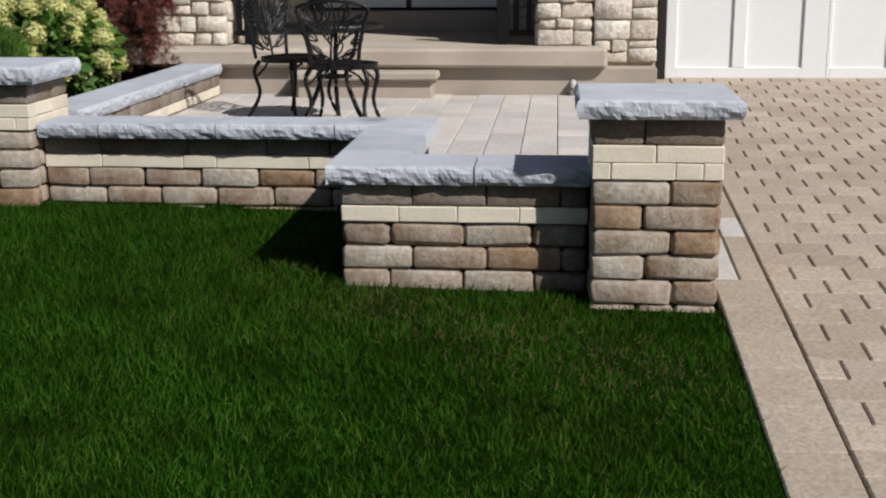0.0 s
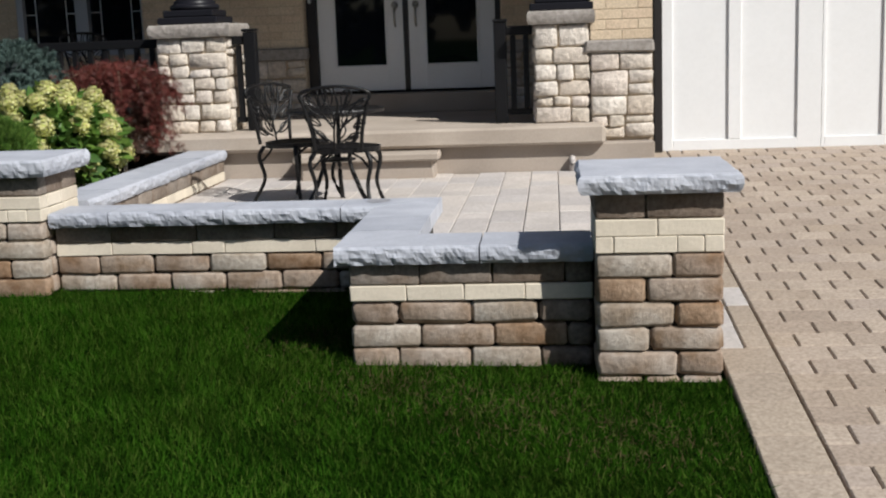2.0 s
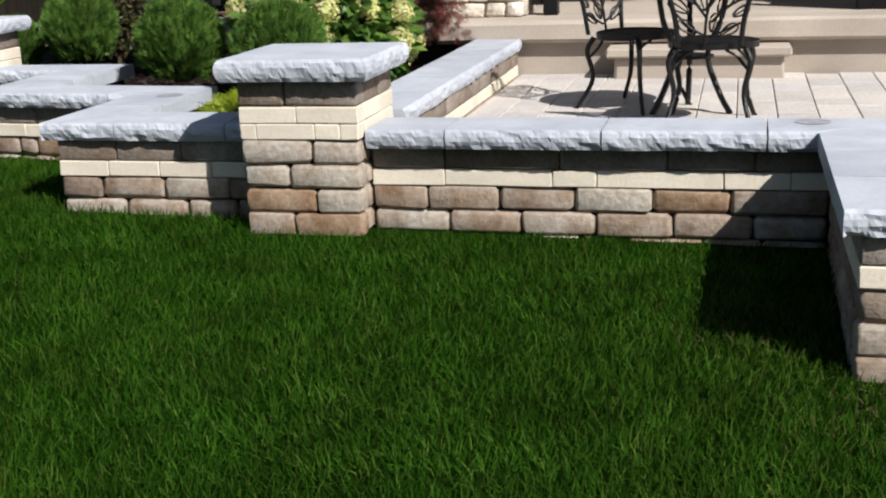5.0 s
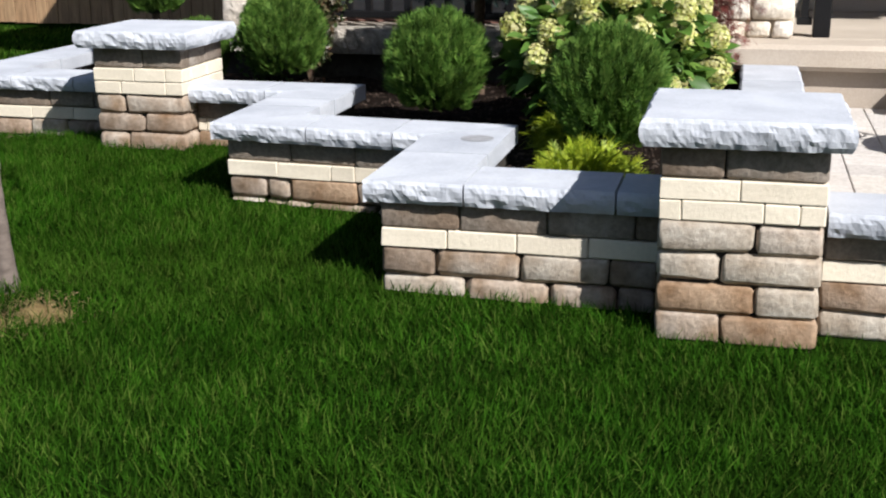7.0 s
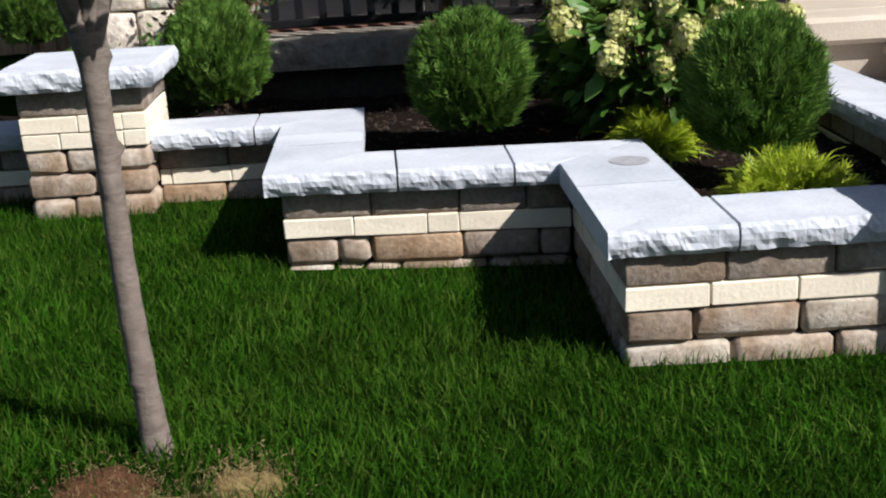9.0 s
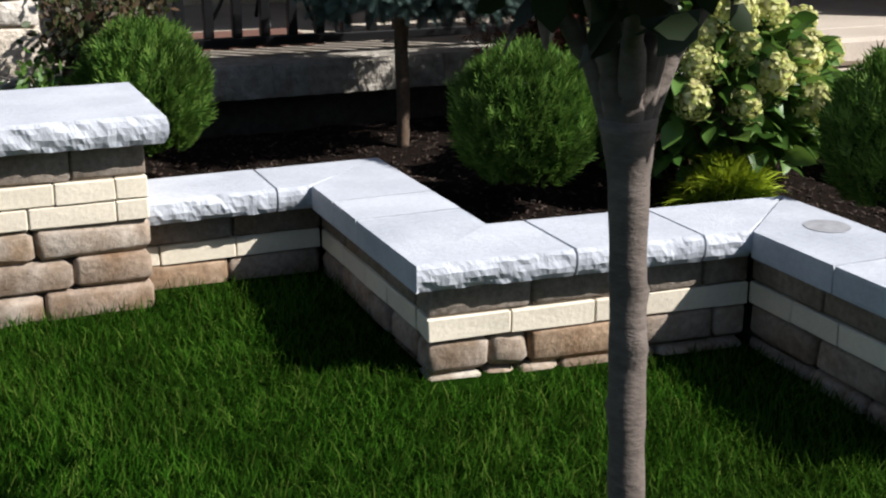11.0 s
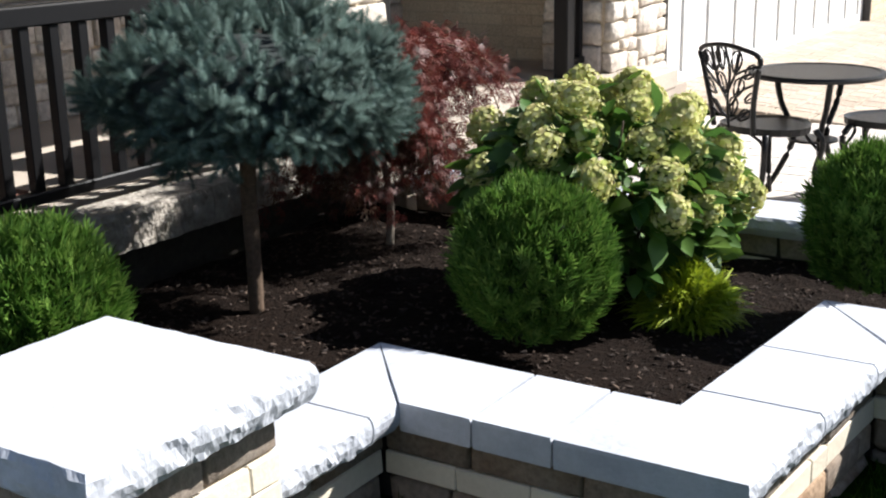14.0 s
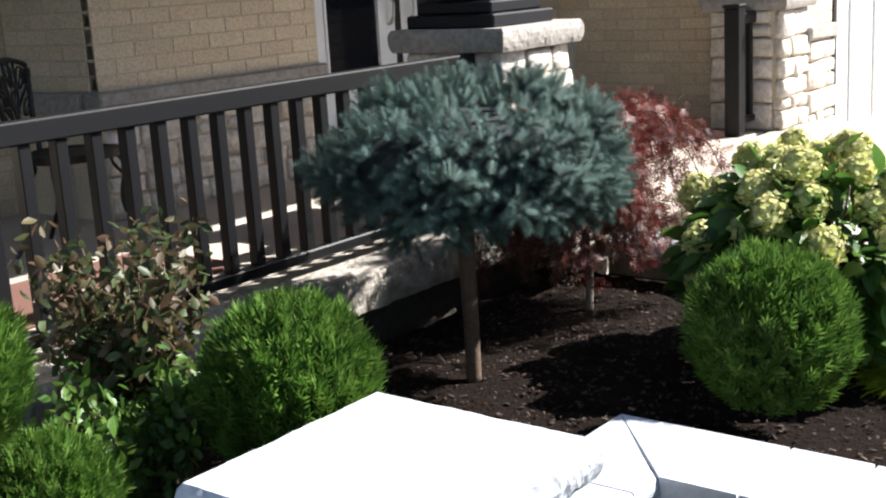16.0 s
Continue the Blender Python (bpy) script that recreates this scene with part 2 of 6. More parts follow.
def obj(name, verts, faces, mat, parent=None, label="", m=None, smooth=False, eased=False):
    me = bpy.data.meshes.new(name)
    me.from_pydata([tuple(v) for v in verts], [], faces)
    me.materials.append(mat)
    if smooth:
        me.polygons.foreach_set("use_smooth", [True] * len(me.polygons))
    me.update()
    if eased:
        me.normals_split_custom_set_from_vertices(rounded_normals(len(verts)))
    ob = new(name, me)
    if m is not None:
        ob.matrix_basis = m
    if parent is not None:
        ob.parent = parent
    if label:
        ob["label"] = label
    return ob


def part(name, bm, mat, parent=None, label="", m=None, smooth=False):
    me = bpy.data.meshes.new(name)
    bmesh.ops.recalc_face_normals(bm, faces=bm.faces)
    bm.to_mesh(me)
    bm.free()
    me.materials.append(mat)
    if smooth:
        me.polygons.foreach_set("use_smooth", [True] * len(me.polygons))
    ob = new(name, me)
    if m is not None:
        ob.matrix_basis = m
    if parent is not None:
        ob.parent = parent
    if label:
        ob["label"] = label
    return ob


def empty(name, at=(0, 0, 0), turn=0):
    ob = new(name)
    ob.empty_display_size = 0.1
    ob.matrix_basis = pose(*at, 0, 0, turn)
    return ob


CORNERS = [(x, y, z) for x in (-1, 1) for y in (-1, 1) for z in (-1, 1)]


def chamfer(sx, sy, sz, b=0.006, jit=0.0, rnd=random, c=(0, 0, 0)):
    """A box with every edge cut, and its corners pushed about by jit."""
    h = (sx / 2, sy / 2, sz / 2)
    verts, idx = [], {}
    for cn in CORNERS:
        push = [rnd.uniform(-jit, jit) for _ in range(3)]
        for a in range(3):
            p = [cn[k] * (h[k] - (0 if k == a else b * (1 + (rnd.uniform(-0.4, 0.6) if jit else 0)))) + push[k] + c[k] for k in range(3)]
            idx[cn, a] = len(verts)
            verts.append(Vector(p))
    faces = []
    for a in range(3):
        o1, o2 = (a + 1) % 3, (a + 2) % 3
        for s in (-1, 1):
            f = []
            for u, v in ((-1, -1), (1, -1), (1, 1), (-1, 1)):
                cn = [0, 0, 0]
                cn[a], cn[o1], cn[o2] = s, u, v
                f.append(idx[tuple(cn), a])
            faces.append(f)
        for u in (-1, 1):
            for v in (-1, 1):
                c1, c2 = [0, 0, 0], [0, 0, 0]
                c1[a], c1[o1], c1[o2] = -1, u, v
                c2[a], c2[o1], c2[o2] = 1, u, v
                c1, c2 = tuple(c1), tuple(c2)
                faces.append([idx[c1, o1], idx[c1, o2], idx[c2, o2], idx[c2, o1]])
    for cn in CORNERS:
        faces.append([idx[cn, 0], idx[cn, 1], idx[cn, 2]])
    mid = Vector(c)
    for i, f in enumerate(faces):
        q = [verts[k] for k in f]
        nrm = (q[1] - q[0]).cross(q[2] - q[0])
        if nrm.dot(sum(q, Vector()) / len(q) - mid) < 0:
            faces[i] = f[::-1]
    return verts, faces


def slab(name, lo, hi, mat, parent=None, label="", b=0.006, jit=0.0):
    """An upright box between two corners, with eased edges."""
    lo, hi = Vector(lo), Vector(hi)
    s, c = hi - lo, (hi + lo) / 2
    v, f = chamfer(s.x, s.y, s.z, min(b, min(s) * 0.3), jit)
    return obj(name, v, f, mat, parent, label, Matrix.Translation(c))


def joined(name, boxes, mat, parent=None, label="", b=0.004):
    """Several boxes (lo, hi) that are one piece."""
    verts, faces = [], []
    for lo, hi in boxes:
        lo, hi = Vector(lo), Vector(hi)
        s, c = hi - lo, (hi + lo) / 2
        v, f = chamfer(s.x, s.y, s.z, min(b, min(s) * 0.3), c=c)
        faces += [[k + len(verts) for k in q] for q in f]
        verts += v
    return obj(name, verts, faces, mat, parent, label)


def capstone(name, poly, z0, z1, rough, parent, rnd, mat=None, lip=0.018, ease=0.013):
    """A coping stone over the plan poly (counter-clockwise); the edges named in rough are split rock, eased at the top, the others sawn."""
    verts, faces, cols = [], [], []
    seed = rnd.uniform(0, 90)
    n = len(poly)
    deep = z1 - z0
    levels = [0, 0.14, 0.34, 0.58, 0.80, 1]
    shape = [-1.0, -0.28, 0.08, 0.06, -0.30, -1.0]

    def out_of(e):
        d = Vector(poly[(e + 1) % n]) - Vector(poly[e])
        return Vector((d.y, -d.x)).normalized()

    def relief(p, r):
        u = p.x * 1.0 + p.y * 1.03
        chip = noise.noise((u * 21, r * 0.7, seed)) + 0.5 * noise.noise((u * 52, r * 1.3, seed + 7))
        scoop = max(0.0, noise.noise((u * 9, r * 0.35, seed + 30)) - 0.12)
        return lip * ((0.25 if r == 0 else 0.46) * chip - 0.8 * scoop)

    for e in range(n):
        a, c = Vector(poly[e]), Vector(poly[(e + 1) % n])
        d = c - a
        out, before = out_of(e), out_of(e - 1)
        k = max(3, int(d.length / 0.0125)) if e in rough else 1
        for i in range(k):
            w = min(1.0, min(i, k - i) / 2.5)
            p = a + d * (i / k)
            col = []
            for r, h in enumerate(levels):
                inset = -ease * shape[r]
                start = inset if i and (e - 1) % n in rough else 0.0
                stop = inset if i and (e + 1) % n in rough else 0.0
                q = a + d.normalized() * (start + (d.length - start - stop) * i / k) if e in rough else p.copy()
                if e in rough:
                    q += out * (ease * shape[r] + w * relief(p, r))
                elif 0 < r < 5:
                    q += out * 0.002
                if i == 0 and (e - 1) % n in rough:
                    q += before * ease * shape[r]
                z = z1 - deep * h
                if e in rough and 0 < r < 5:
                    z += w * deep * 0.06 * noise.noise((p.x * 40, p.y * 40, r + seed))
                col.append(len(verts))
                verts.append((q.x, q.y, z))
            cols.append(col)
    for i, c in enumerate(cols):
        nx = cols[(i + 1) % len(cols)]
        for r in range(5):
            faces.append([c[r], c[r + 1], nx[r + 1], nx[r]])
    faces.append([c[0] for c in cols])
    faces.append([c[5] for c in cols][::-1])
    return obj(name, verts, faces, mat or M_cap, parent)


def split(length, lo, hi, rnd):
    cuts = []
    left = length
    while left > hi * 1.5:
        w = rnd.uniform(lo, hi)
        cuts.append(w)
        left -= w
    if left > hi:
        a = left * rnd.uniform(0.42, 0.58)
        cuts += [a, left - a]
    else:
        cuts.append(left)
    return cuts


ROW = 0.100
CAP_TOP, CAP_LOW = 0.945, 0.868
WALL_COURSES = [(0.773, 0.867, 'top'), (0.705, 0.773, 'cream')] + [(0.705 - ROW * (i + 1), 0.705 - ROW * i, 'block') for i in range(4)]
PILLAR_COURSES = [(1.045, 1.148, 'top'), (0.977, 1.045, 'cream'), (0.911, 0.977, 'cream')] + [(0.911 - ROW * (i + 1), 0.911 - ROW * i, 'block') for i in range(6)]
TONES = {'r': M_block_rust, 'g': M_block_pale, 't': M_block, 'd': M_block_brown_shaded}
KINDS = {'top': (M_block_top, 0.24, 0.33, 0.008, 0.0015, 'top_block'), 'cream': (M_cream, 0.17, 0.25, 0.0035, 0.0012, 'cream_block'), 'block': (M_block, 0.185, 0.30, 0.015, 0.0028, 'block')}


def face(parent, a, b, courses, floor_z, rnd, trim_a=0.0, trim_b=0.0, lo=None, hi=None, cuts=(), tones="", dz=0.0):
    """Blocks along the face from a to b, seen from the right-hand side of that way; cuts gives the joints of each course,
    tones the colour of its blocks (one word a course of blocks)."""
    a, b = Vector(a), Vector(b)
    d = (b - a).normalized()
    out = Vector((d.y, -d.x))
    turn = math.degrees(math.atan2(d.y, d.x))
    ln = (b - a).length
    words = tones.split()
    blocks_down = 0
    for row, (z0, z1, kind) in enumerate(courses):
        z0, z1 = z0 + dz, z1 + dz
        word = ""
        if kind == 'block':
            word = words[blocks_down] if blocks_down < len(words) else ""
            blocks_down += 1
        if z1 < floor_z - 0.12:
            continue
        mat, l0, h0, bev, jit, name = KINDS[kind]
        if row < len(cuts):
            marks = [trim_a] + [c for c in cuts[row] if trim_a + 0.04 < c < ln - trim_b - 0.03] + [ln - trim_b]
            widths = [q - p for p, q in zip(marks, marks[1:])]
        else:
            widths = split(ln - trim_a - trim_b, lo or l0, hi or h0, rnd)
        x = trim_a
        for k, w in enumerate(widths):
            gap = 0.0022 if kind == 'cream' else (0.0045 if kind == 'block' else 0.003)
            v, f = chamfer(w - gap, 0.10, z1 - z0 - gap, bev * (rnd.uniform(0.7, 1.25) if kind == 'block' else 1), jit, rnd)
            p = a + d * (x + w / 2) - out * (0.05 + rnd.uniform(-0.004, 0.005) * (0.25 if kind == 'cream' else 1))
            m = TONES.get(word[k], mat) if k < len(word) else mat
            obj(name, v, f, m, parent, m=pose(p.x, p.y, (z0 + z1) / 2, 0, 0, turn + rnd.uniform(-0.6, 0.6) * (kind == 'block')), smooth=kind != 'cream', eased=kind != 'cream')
            x += w


def lawn_z(x, y):
    """Height of the lawn: it climbs to the house, falls off past the far pillar and swells at the foot of the tree."""
    k = y - 5.5
    slope = np.where(k > 0, 0.03 * k, 0.085 * k)
    soft = 0.0275 * (np.sqrt(k * k + 0.5) - np.abs(k))
    across = -0.018 * (np.clip(x, -6.3, 0.6) + 1) - np.clip(0.075 * (-6.3 - x), 0, 0.09)
    mound = 0.055 * np.exp(-((x + 5.48) ** 2 + (y - 6.62) ** 2) / 0.16)
    return 0.442 + slope - soft + across + mound


def drive_z(y):
    k = y - 5.5
    return 0.425 + (0.074 * k if k > 0 else 0.088 * k)


# ---- ground ----
def ground_sheet():
    xs = [-400, -120, -50, -25] + [-14 + 0.5 * i for i in range(33)] + [6, 12, 30, 120, 400]
    ys = [-400, -120, -40, -15, -6] + [-3 + 0.5 * i for i in range(40)] + [20, 30, 60, 150, 400]
    verts, faces = [], []
    for y in ys:
        for x in xs:
            z = lawn_z(x, max(-2, min(y, 16)))
            if x > 0.65:
                z = min(z, drive_z(max(-2, min(y, 12)))) - 0.16
            verts.append((x, y, z))
    w = len(xs)
    for j in range(len(ys) - 1):
        for i in range(w - 1):
            faces.append([j * w + i, j * w + i + 1, (j + 1) * w + i + 1, (j + 1) * w + i])
    return tagged(obj("ground", verts, faces, M_earth, smooth=True), "earth under a green front lawn", "ground", kind="structure")


ground_sheet()

# ---- garden walls and pillars ----
rnd = random.Random(11)


def wall(name_label, cores, faces_, caps, floor_z):
    w = empty("garden_wall", cores[0][0])
    w.matrix_basis = Matrix()
    tagged(w, name_label, "garden wall", "stepped garden walls")
    joined("core", cores, M_core, w)
    for a, b, ta, tb, *more in faces_:
        cuts = [[x - a[0] for x in row] for row in more[0]] if more else ()
        face(w, a, b, WALL_COURSES, floor_z, rnd, ta, tb, cuts=cuts, tones=more[1] if more else "")
    for poly, r in caps:
        capstone("capstone", poly, CAP_LOW, CAP_TOP + rnd.uniform(-0.0012, 0.0012), r, w, rnd)
    return w


def run_x(x0, x1, y0, y1, joints, left=None, right=None):
    """Capstones of a run along x between the joints; left and right shift the back corner at a mitre."""
    out = []
    xs = [x0] + joints + [x1]
    for i in range(len(xs) - 1):
        g = 0.0045
        a, b = xs[i] + (g if i else 0), xs[i + 1] - (g if i < len(xs) - 2 else 0)
        la = left if (i == 0 and left is not None) else 0
        rb = right if (i == len(xs) - 2 and right is not None) else 0
        out.append(([(a, y0), (b, y0), (b + rb, y1), (a + la, y1)], [0]))
    return out


def run_y(x0, x1, y0, y1, joints, near=None, far=None, rough=()):
    out = []
    ys = [y0] + joints + [y1]
    for i in range(len(ys) - 1):
        g = 0.0045
        a, b = ys[i] + (g if i else 0), ys[i + 1] - (g if i < len(ys) - 2 else 0)
        na = near if (i == 0 and near is not None) else 0
        fb = far if (i == len(ys) - 2 and far is not None) else 0
        out.append(([(x0, a), (x1, a + na), (x1, b + fb), (x0, b)], list(rough)))
    return out


def skew(caps, x0, slope):
    """Turns a run of capstones a little out of square, about its end at x0."""
    return [([(x, y + slope * (x - x0)) for x, y in poly], r) for poly, r in caps]


CORE = 0.032
# from the drive pillar to the patio corner, then back, then along to the second pillar
wall("low tumbled stone garden wall with grey rock-faced capstones",
     [((-1.02 + CORE, 5.76 + CORE, 0.30), (-0.005, 5.98, 0.864)), ((-1.02 + CORE, 5.99, 0.30), (-0.80, 7.13, 0.863))],
     [((-1.02, 5.76), (-0.012, 5.76), 0, 0, [(-0.725, -0.424, -0.124), (-0.781, -0.541, -0.289, -0.041), (-0.818, -0.516, -0.235), (-0.726, -0.423, -0.118), (-0.821, -0.519, -0.227)], "dtgd gtrdd ttgd"),
      # return face, its shade given as dark tones
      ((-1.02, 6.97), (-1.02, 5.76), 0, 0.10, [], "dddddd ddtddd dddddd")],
     run_x(-1.07, -0.012, 5.71, 6.03, [-0.47], left=0.315) + run_y(-1.07, -0.755, 5.712, 6.90, [6.15, 6.55], near=0.318, far=0.30),
     0.45)
wall("low tumbled stone wall edging the patio, grey capstones",
     [((-2.79, 6.985 + CORE, 0.35), (-1.02, 7.15, 0.864))],
     [((-2.795, 6.985), (-1.015, 6.985), 0, 0, [(-2.494, -2.03, -1.615, -1.29), (-2.493, -2.06, -1.885, -1.402, -1.156), (-2.568, -2.276, -1.972, -1.671, -1.376), (-2.48, -2.187, -1.891, -1.592, -1.29)], "tttgrt gttttg")],
     run_x(-2.79, -1.07, 6.90, 7.205, [-2.47, -1.86, -1.25], right=0.315),
     0.47)
wall("side wall between patio and planting bed, cream blocks",
     [((-3.04, 7.36, 0.45), (-2.79 - CORE, 10.325, 0.864))],
     [((-2.79, 7.36), (-2.79, 10.325), 0, 0), ((-3.045, 10.325), (-3.045, 7.36), 0, 0)],
     [(p, r) for p, r in run_y(-3.085, -2.765, 7.415, 10.325, [7.9, 8.5, 9.1, 9.7], rough=(3, 1))],
     0.66)
wall("stepped tumbled stone planter wall with grey capstones",
     [((-4.265 + CORE, 7.07 + CORE, 0.40), (-3.305, 7.28, 0.864)), ((-4.265 + CORE, 7.29, 0.40), (-4.03, 8.2, 0.863))],
     [((-4.265, 7.07), (-3.305, 7.07), 0, 0, [(-3.985, -3.682, -3.386), (-4.028, -3.785, -3.54), (-4.072, -3.772, -3.468), (-3.967, -3.668, -3.44)], "dtgd gttd"),
      # dark tones paint the shade of this return
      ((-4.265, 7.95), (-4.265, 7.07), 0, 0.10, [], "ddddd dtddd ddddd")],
     run_x(-4.315, -3.31, 7.03, 7.335, [-3.962, -3.45], left=0.335) + run_y(-4.315, -3.985, 7.032, 7.886, [7.55], near=0.303, far=0.285),
     0.54)
wall("stepped tumbled stone planter wall with grey capstones",
     [((-5.25 + CORE, 8.027 + CORE, 0.40), (-4.265, 8.14, 0.864)), ((-5.25 + CORE, 8.15, 0.40), (-5.02, 9.12, 0.863))],
     [((-5.255, 8.018), (-4.27, 7.942), 0, 0, [(-4.951, -4.648, -4.42), (-5.014, -4.761, -4.651), (-5.077, -4.958, -4.642, -4.38), (-5.093, -4.99, -4.863, -4.561)], "dtrd gttd"),
      # return face darkened by tone for its shade
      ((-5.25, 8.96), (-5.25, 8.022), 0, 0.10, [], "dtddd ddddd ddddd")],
     skew(run_x(-5.305, -4.318, 7.968, 8.282, [-4.855, -4.465], left=0.33, right=0.333), -5.305, -0.081) + run_y(-5.305, -4.972, 7.97, 8.868, [8.44, 8.66], near=0.287, far=0.295),
     0.56)
wall("short tumbled stone planter wall beside the pillar, grey capstones",
     [((-5.84, 8.965 + CORE, 0.40), (-5.25, 9.12, 0.864))],
     [((-5.835, 8.965), (-5.25, 8.965), 0, 0, [(-5.547,), (-5.787, -5.54), (-5.569,)], "rd tt")],
     run_x(-5.835, -5.308, 8.87, 9.165, [-5.42], right=0.335),
     0.56)
wall("low tumbled stone wall running past the far pillar",
     [((-7.40 + CORE, 9.13 + CORE, 0.40), (-6.34, 9.35, 0.864)), ((-7.40 + CORE, 9.36, 0.40), (-7.15, 10.98, 0.863))],
     [((-7.40, 9.13), (-6.335, 9.13), 0, 0, [(-7.148, -6.80, -6.53), (-7.2, -6.92, -6.66), (-7.251, -6.936, -6.711), (-7.131, -6.85, -6.58)], "gtgd gtgt"),
      ((-7.40, 11.0), (-7.40, 9.13), 0, 0.1)],
     run_x(-7.45, -6.34, 9.08, 9.40, [-7.0, -6.62], left=0.33) + run_y(-7.45, -7.12, 9.082, 11.0, [9.8, 10.4], near=0.315),
     0.56)


def pillar(x, y, floor_z, label, cuts, tones, dz=0.0):
    p = empty("stone_pillar")
    tagged(p, label, "stone pillar", "garden pillars")
    s = 0.5
    slab("core", (x + CORE, y + CORE, 0.2), (x + s - CORE, y + s - CORE, 1.135 + dz), M_core, p)
    kw = dict(lo=0.17, hi=0.31, dz=dz)
    face(p, (x, y), (x + s, y), PILLAR_COURSES, floor_z, rnd, cuts=cuts, tones=tones, **kw)
    face(p, (x + s, y + 0.1), (x + s, y + s), PILLAR_COURSES, floor_z, rnd, **kw)
    face(p, (x, y + s), (x, y + 0.1), PILLAR_COURSES, floor_z, rnd, **kw)
    face(p, (x + s - 0.1, y + s), (x + 0.1, y + s), PILLAR_COURSES, 0.66, rnd, **kw)
    o = 0.063
    capstone("capstone", [(x - o, y - o), (x + s + o, y - o), (x + s + o, y + s + o), (x - o, y + s + o)], 1.150 + dz, 1.237, [0, 1, 2, 3], p, rnd, lip=0.016)
    return p


pillar(-0.008, 5.58, 0.42, "square tumbled stone pillar with cream band at the drive edge",
       [(0.199,), (0.244,), (0.073, 0.319, 0.423), (0.303,), (0.201,), (0.311,), (0.212,), (0.32,)], "gt rt gr gt tt", dz=0.012)
pillar(-3.30, 6.85, 0.50, "square tumbled stone pillar with cream band and grey cap",
       [(0.195,), (0.243,), (0.069, 0.316, 0.421), (0.295,), (0.198,), (0.303,), (0.204,), (0.30,)], "gt gg rg tr tt")
pillar(-6.333, 8.81, 0.56, "square tumbled stone pillar with cream band by the planting bed",
       [(0.282,), (0.229, 0.405), (0.151, 0.402), (0.16,), (0.264,), (0.171,), (0.27,)], "tt dt tt gt")

# ---- house ----
BR_L, BR_H = 0.25, 0.079


def brick_mesh(l):
    v, f = chamfer(l - 0.008, 0.06, BR_H - 0.008, 0.0025)
    me = bpy.data.meshes.new("brick")
    me.from_pydata([tuple(p) for p in v], [], f)
    me.materials.append(M_brick)
    return me


BRICKS = {}


def bricks(parent, a, b, z0, z1, limit=300, openings=(), proud=0.0005):
    """Running bond from a to b, seen from the right-hand side; openings are (from, to, z0, z1) along the wall."""
    a, b = Vector(a), Vector(b)
    d = (b - a).normalized()
    out = Vector((d.y, -d.x))
    turn = math.degrees(math.atan2(d.y, d.x))
    ln = (b - a).length
    made = 0
    rest_v, rest_f = [], []
    rows = int((z1 - z0) / BR_H)
    for r in range(rows):
        x = -BR_L / 2 if r % 2 else 0.0
        zc = z0 + (r + 0.5) * BR_H
        while x < ln:
            x0, x1 = max(0, x), min(ln, x + BR_L)
            x += BR_L
            spans = [(x0, x1)]
            for o0, o1, oz0, oz1 in openings:
                if oz0 - 0.03 < zc < oz1 + 0.03:
                    spans = [q for s0, s1 in spans for q in ((s0, min(s1, o0)), (max(s0, o1), s1)) if q[1] - q[0] > 0]
            for s0, s1 in spans:
                w = round(s1 - s0, 3)
                if w < 0.03:
                    continue
                p = a + d * ((s0 + s1) / 2) - out * (0.03 - proud)
                m = pose(p.x, p.y, zc, 0, 0, turn)
                if made < limit:
                    if w not in BRICKS:
                        BRICKS[w] = brick_mesh(w)
                    o = new("brick", BRICKS[w])
                    o.matrix_basis = m
                    o.parent = parent
                    made += 1
                else:
                    v, f = chamfer(w - 0.008, 0.06, BR_H - 0.008, 0.0025)
                    rest_f += [[k + len(rest_v) for k in q] for q in f]
                    rest_v += [m @ p for p in v]
    if rest_v:
        tagged(obj("brickwork", rest_v, rest_f, M_brick, parent), kind="stuff")


def ashlar(parent, a, b, z0, z1, rnd, depth=0.07):
    """Rough squared stones of mixed sizes over the face from a to b."""
    a, b = Vector(a), Vector(b)
    d = (b - a).normalized()
    out = Vector((d.y, -d.x))
    turn = math.degrees(math.atan2(d.y, d.x))
    todo, stones = [(0.0, z0, (b - a).length, z1)], []
    while todo:
        x0, y0, x1, y1 = todo.pop()
        w, h = x1 - x0, y1 - y0
        if h > 0.22 or (h > 0.15 and w < 0.36 and rnd.random() < 0.55):
            c = y0 + h * rnd.uniform(0.36, 0.64)
            todo += [(x0, y0, x1, c), (x0, c, x1, y1)]
        elif w > 0.36 or (w > 0.24 and w > 1.9 * h and rnd.random() < 0.6):
            c = x0 + w * rnd.uniform(0.34, 0.66)
            todo += [(x0, y0, c, y1), (c, y0, x1, y1)]
        else:
            stones.append((x0, y0, x1, y1))
    for x0, y0, x1, y1 in stones:
        v, f = chamfer(x1 - x0 - 0.011, depth, y1 - y0 - 0.011, rnd.uniform(0.007, 0.014), 0.0075, rnd)
        p = a + d * (x0 + x1) / 2 - out * (depth / 2 - 0.012 + rnd.uniform(-0.010, 0.010))
        obj("stone", v, f, M_stone, parent, m=pose(p.x, p.y, (y0 + y1) / 2, rnd.uniform(-2, 2), 0, turn + rnd.uniform(-2.5, 2.5)), smooth=True, eased=rnd.random() < 0.5)


FLOOR = 1.06
LEFT_Y = 10.62
porch = tagged(empty("porch_floor"), "tan stone porch floor with a rough stone edge", "porch", kind="structure")
slab("floor_slab", (-6.6, LEFT_Y + 0.10, FLOOR - 0.16), (0.13, 13.3, FLOOR), M_slab, porch)
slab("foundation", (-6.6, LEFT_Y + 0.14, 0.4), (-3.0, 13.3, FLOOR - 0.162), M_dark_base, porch)
